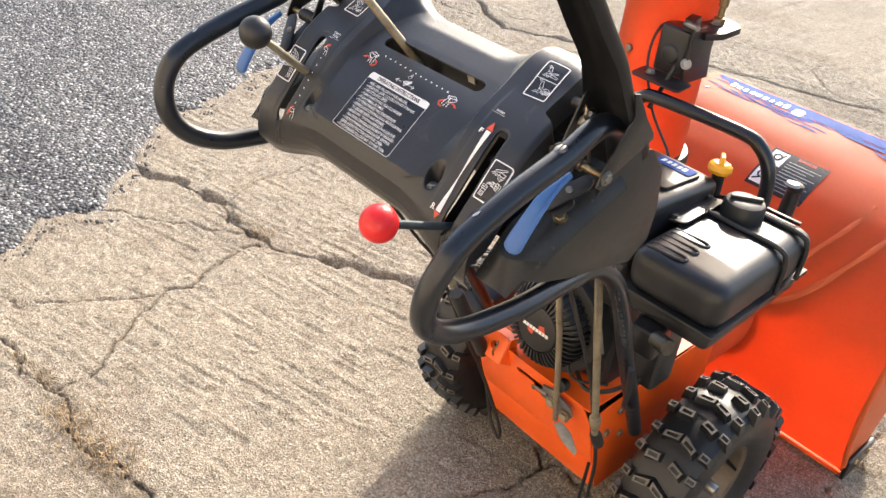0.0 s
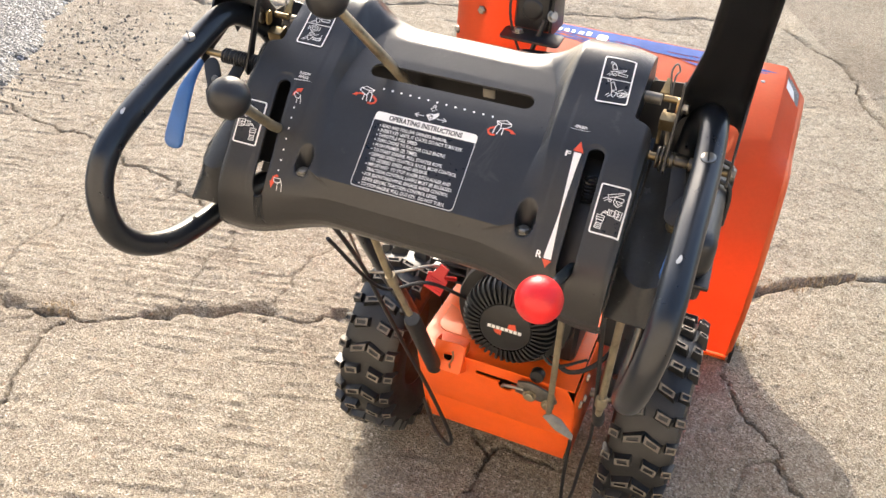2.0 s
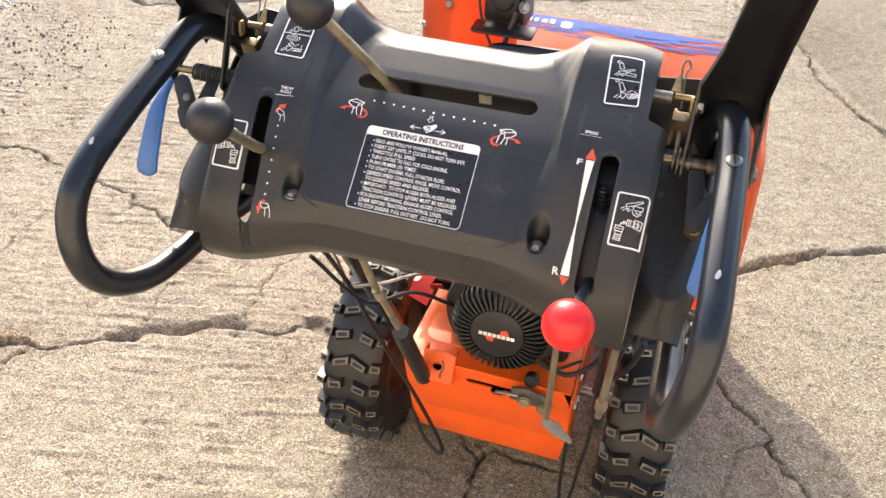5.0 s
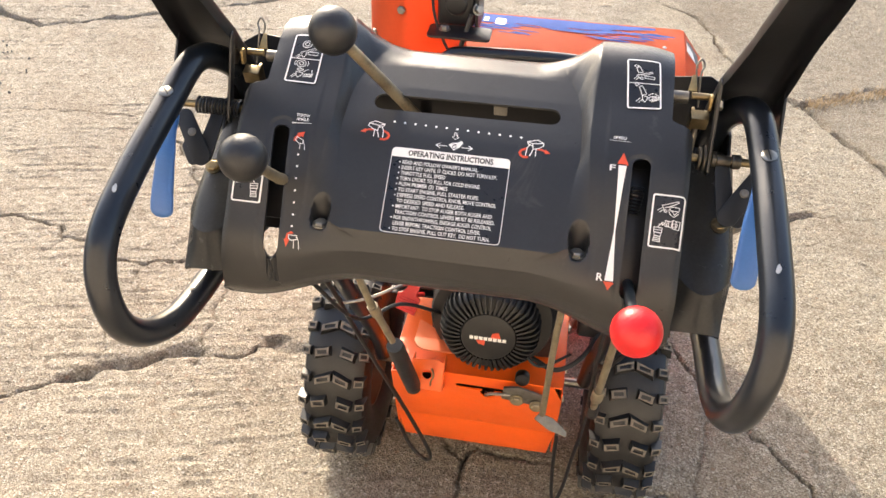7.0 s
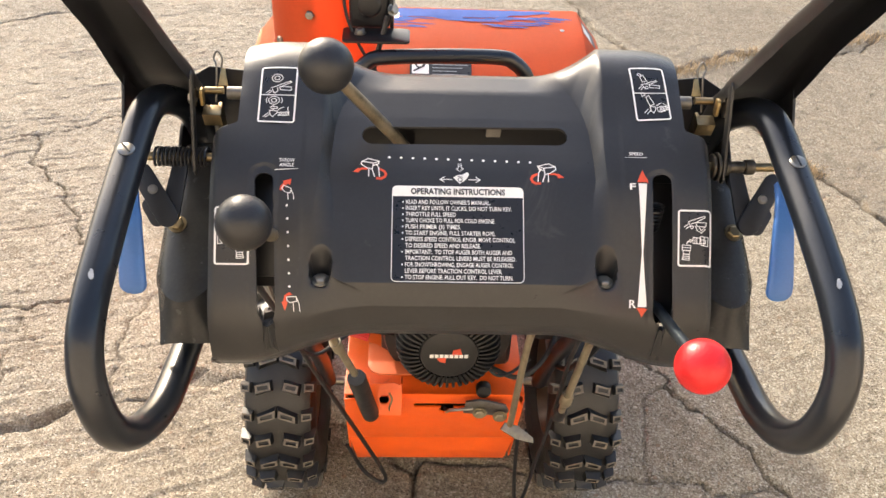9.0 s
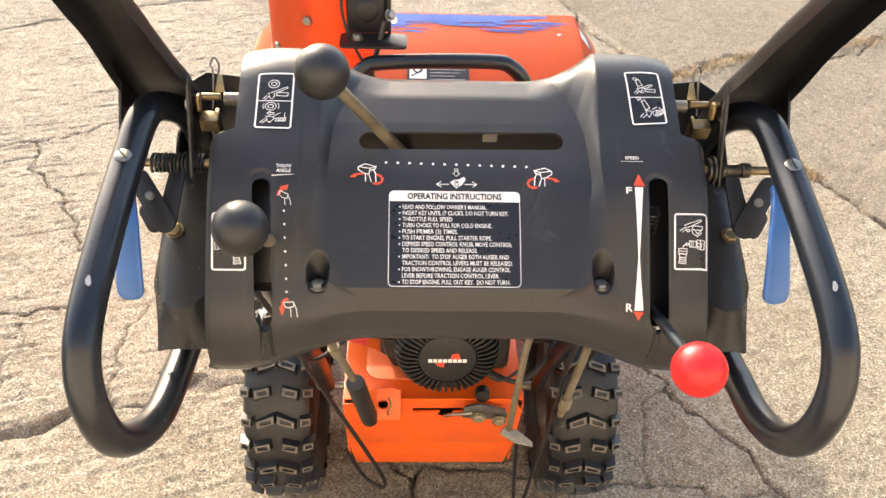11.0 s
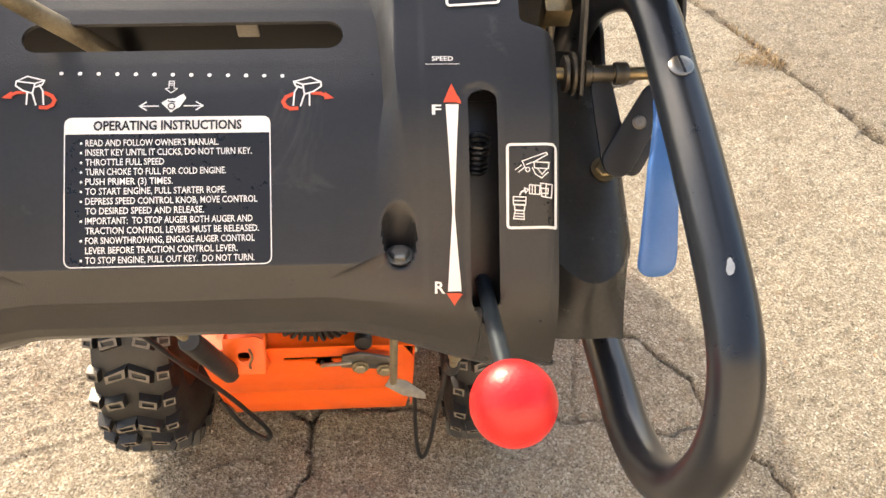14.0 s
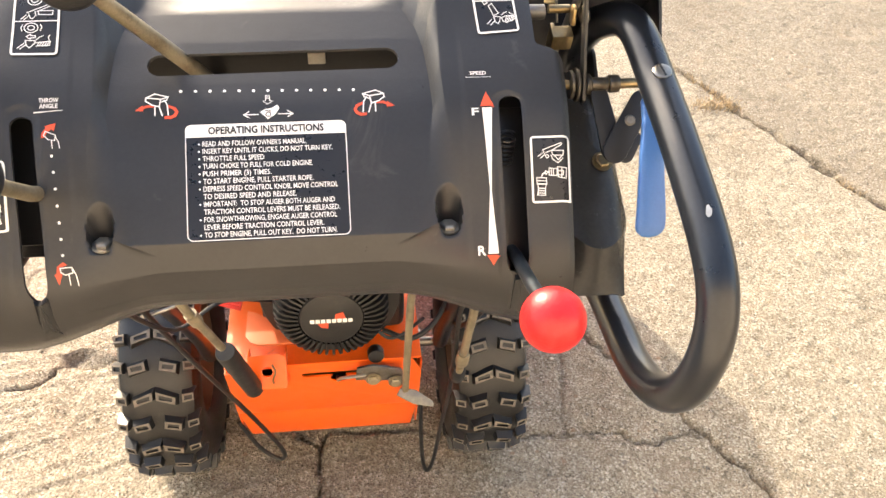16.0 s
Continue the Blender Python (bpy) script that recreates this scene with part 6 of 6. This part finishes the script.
TOP = float(HL[-1])
n = 40
xs = np.linspace(-0.325, 0.285, n)
lower = [(x, TOP - (0.046 + 0.012 * rng.random()) * np.interp(x, (-0.33, -0.25, 0.05, 0.2, 0.29), (0.3, 1.0, 1.0, 0.7, 0.3))) for x in xs]
upper = [(x, TOP - 0.006 - 0.003 * rng.random()) for x in xs]
bm = house_patch(lower + upper[::-1], 0.0012, None, 0.03)
dec = part("decal", bm, BLUEINK, house, "brushed blue decal strip")
for k in range(70):
    x = rng.uniform(-0.34, 0.30)
    d = TOP - 0.040 - 0.055 * rng.random() ** 1.8 * np.interp(x, (-0.34, -0.2, 0.1, 0.32), (0.6, 1.0, 1.0, 0.5))
    w, h = rng.uniform(0.03, 0.10), rng.uniform(0.0022, 0.0050)
    own = house_patch([(x, d), (x + w * 0.3, d - h * 0.8), (x + w, d - h * 1.6), (x + w * 1.15, d - h * 1.2), (x + w * 0.7, d + h * 0.2), (x + w * 0.2, d + h * 0.6)], 0.0014, None, 0.03)
    part("brush_stroke", own, BLUEINK, dec, smooth=False)
bm = bmesh.new()
for k, w in enumerate((0.012, 0.011, 0.009, 0.012, 0.011, 0.011, 0.008, 0.012, 0.012)):
    x = -0.275 + k * 0.0185
    tall = (0.022, 0.016, 0.016, 0.018, 0.016, 0.016, 0.016, 0.016, 0.022)[k]
    house_patch([(x, TOP - 0.048), (x + w, TOP - 0.048), (x + w, TOP - 0.048 + tall), (x, TOP - 0.048 + tall)], 0.0020, bm)
for pts in (rounded(0.026, 0.034, 0.008),):
    house_patch([(x - 0.085, y + TOP - 0.045) for x, y in pts], 0.0020, bm)
part("decal_bars", bm, WHITE, dec, "white bars and crest on the decal")
dl = float(np.interp(0.58, [p.z for p in HOUSE[:60]], HL[:60]))
bm = bmesh.new()
house_patch([(-0.046, dl - 0.058), (0.090, dl - 0.058), (0.090, dl + 0.062), (-0.046, dl + 0.062)], 0.0012, bm)
dg = part("danger_sticker", bm, INK, house, "black danger sticker with white writing bars")
for k in range(10):
    d, e = dl + 0.036 - k * 0.0093, 0.082 - 0.012 * ((k * 7) % 3)
    part("writing_bar", house_patch([(0.004, d), (e, d), (e, d + 0.0017), (0.004, d + 0.0017)], 0.0018, None, 0.05), CHIP, dg, smooth=False)
for a in (0.010, -0.050):
    field = part("pictogram_field", house_patch([(-0.041, dl + a), (-0.004, dl + a), (-0.004, dl + a + 0.046), (-0.041, dl + a + 0.046)], 0.0018, None), WHITE, dg, "white field with a black pictogram", smooth=False)
    bm = bmesh.new()
    for ln in (circle(-0.023, dl + a + 0.026, 0.009, 10), [(-0.036, dl + a + 0.008), (-0.018, dl + a + 0.020), (-0.010, dl + a + 0.038)]):
        for poly in stroke(ln, 0.004):
            house_patch(poly, 0.0024, bm, 0.05)
    bm.normal_update()
    part("pictogram", bm, INK, dg, "black warning pictogram", smooth=False)
own = letters("DANGER", 0.0075, 0.044, 0.03)
for v in own.verts:
    v.co = on_house(v.co.x + 0.018, v.co.y + dl + 0.05, 0.0018)
part("sticker_heading", own, REDINK, dg, "red heading of the sticker", smooth=False)

tag = part("tag_sticker", house_patch([(0.358, TOP - 0.088), (0.394, TOP - 0.088), (0.394, TOP - 0.020), (0.358, TOP - 0.020)], 0.0012, None), GREY, house, "grey warning sticker on the bent corner of the housing", smooth=False)
part("tag_field", house_patch([(0.358, TOP - 0.088), (0.384, TOP - 0.088), (0.378, TOP - 0.052), (0.358, TOP - 0.046)], 0.0018, None, 0.05), WHITE, tag, "white pictogram field", smooth=False)
part("tag_head", house_patch([(0.358, TOP - 0.030), (0.366, TOP - 0.030), (0.366, TOP - 0.012), (0.358, TOP - 0.012)], 0.0018, None, 0.05), REDINK, tag, "red heading", smooth=False)
for k in range(4):
    d = TOP - 0.048 + k * 0.007
    part("tag_bar", house_patch([(0.368, d), (0.391, d), (0.391, d + 0.003), (0.368, d + 0.003)], 0.0018, None, 0.05), CHIP, tag, smooth=False)

# ---- discharge chute ----
def chute_ring(z, cx, cy, r, open_half):
    out = []
    for a in np.linspace(-90 - (180 - open_half), -90 + (180 - open_half), 33):
        out.append(Vector((cx + r * math.cos(radians(a)), cy + r * 1.05 * math.sin(radians(a)), z)))
    return out


bm = bmesh.new()
rows = []
# rings above z 1.03 form an unseen hood, widened to shade the fuel tank
for z, cx, cy, r in ((0.56, -0.190, 0.90, 0.082), (0.63, -0.190, 0.90, 0.083), (0.645, -0.192, 0.897, 0.088), (0.70, -0.193, 0.895, 0.089), (0.80, -0.194, 0.893, 0.089), (0.95, -0.194, 0.895, 0.089), (1.03, -0.192, 0.90, 0.090), (1.065, -0.120, 0.91, 0.16), (1.16, -0.095, 0.93, 0.165), (1.28, -0.085, 0.985, 0.15), (1.36, -0.08, 1.05, 0.13)):
    rows.append([bm.verts.new(p) for p in chute_ring(z, cx, cy, r, 62)])
for a, b in zip(rows[:-1], rows[1:]):
    for k in range(len(a) - 1):
        bm.faces.new((a[k], a[k + 1], b[k + 1], b[k]))
bmesh.ops.solidify(bm, geom=bm.faces[:], thickness=0.003)
chute = part("discharge_chute", bm, ORANGE, label="tall orange discharge chute with an unseen hood added to shade the tank")
part("chute_base", lathe([(0.075, -0.04), (0.092, -0.04), (0.100, -0.034), (0.100, -0.012), (0.096, -0.006), (0.075, -0.006)], pose(-0.190, 0.90, 0.645), 48), PLATE, chute, "black chute base ring")
part("bracket", box((0.066, 0.090, 0.092), pose(-0.112, 0.836, 0.886), 0.010, 3), PLATE, chute, "black gear box bracket")
part("gear_cover", lathe([(0, 0.005), (0.014, 0.005), (0.017, 0.004), (0.020, 0.0), (0, 0)], along((-0.112, 0.792, 0.880), (-0.118, 0.60, 0.880)), 28), PLATE, chute, "round black gear cover")
part("side_rib", prism([(-0.045, -0.05), (0.04, -0.05), (0.02, 0.045), (-0.045, 0.05)], 0.006, Matrix(((0, 0, 1, -0.076), (1, 0, 0, 0.836), (0, 1, 0, 0.884), (0, 0, 0, 1))), 0.0015), PLATE, chute, "black stiffening rib of the bracket")
part("swivel_clamp", box((0.022, 0.03, 0.024), pose(-0.088, 0.800, 0.945, 8, 0, 12), 0.004), PLATE, chute, "small black cable clamp")
part("clamp_pin", tube([(-0.096, 0.79, 0.945), (-0.060, 0.775, 0.948)], 0.005, 12), STEEL, chute, "zinc clamp pin")
part("bracket_plate", prism(rounded(0.108, 0.046, 0.008), 0.004, pose(-0.100, 0.762, 0.842, 6), 0.001), PLATE, chute, "black lower mounting plate")
part("top_plate", prism([(-0.062, -0.05), (0.040, -0.05), (0.058, -0.02), (0.058, 0.035), (0.035, 0.055), (-0.062, 0.055)], 0.013, pose(-0.105, 0.868, 0.926, 3), 0.003), PLATE, chute, "smooth black top plate")
for p, q in (((-0.209, 0.805, 0.858), (-0.225, 0.7, 0.858)), ((-0.126, 0.764, 0.845), (-0.126, 0.764, 1.0)), ((-0.074, 0.790, 0.875), (-0.02, 0.72, 0.91)), ((-0.085, 0.875, 0.934), (-0.085, 0.875, 1.0)), ((-0.262, 0.838, 0.80), (-0.4, 0.73, 0.80))):
    part("bolt", hexbolt(along(p, q), 0.0075, 0.008), STEEL, chute, "zinc bolt and nut")
part("lift_bolt", lathe([(0, 0), (0.011, 0), (0.011, 0.01), (0.006, 0.012), (0.006, 0.03), (0.009, 0.032), (0.009, 0.05), (0.005, 0.052), (0.005, 0.09), (0, 0.09)], pose(-0.085, 0.885, 0.934), 14), BRASS, chute, "brass deflector bolt")
part("crank_shaft", tube([(-0.082, 0.772, 0.872), (-0.106, 0.756, 0.784)], 0.0045, 12, smooth=False), PLATE, chute, "black crank shaft end")
part("deflector_cable", tube([(-0.13, 0.85, 0.93), (-0.15, 0.80, 0.92), (-0.145, 0.775, 0.86), (-0.10, 0.76, 0.78), (-0.03, 0.74, 0.72), (0.0, 0.72, 0.66)], 0.0026, 8), CABLE, chute, "thin black cable")
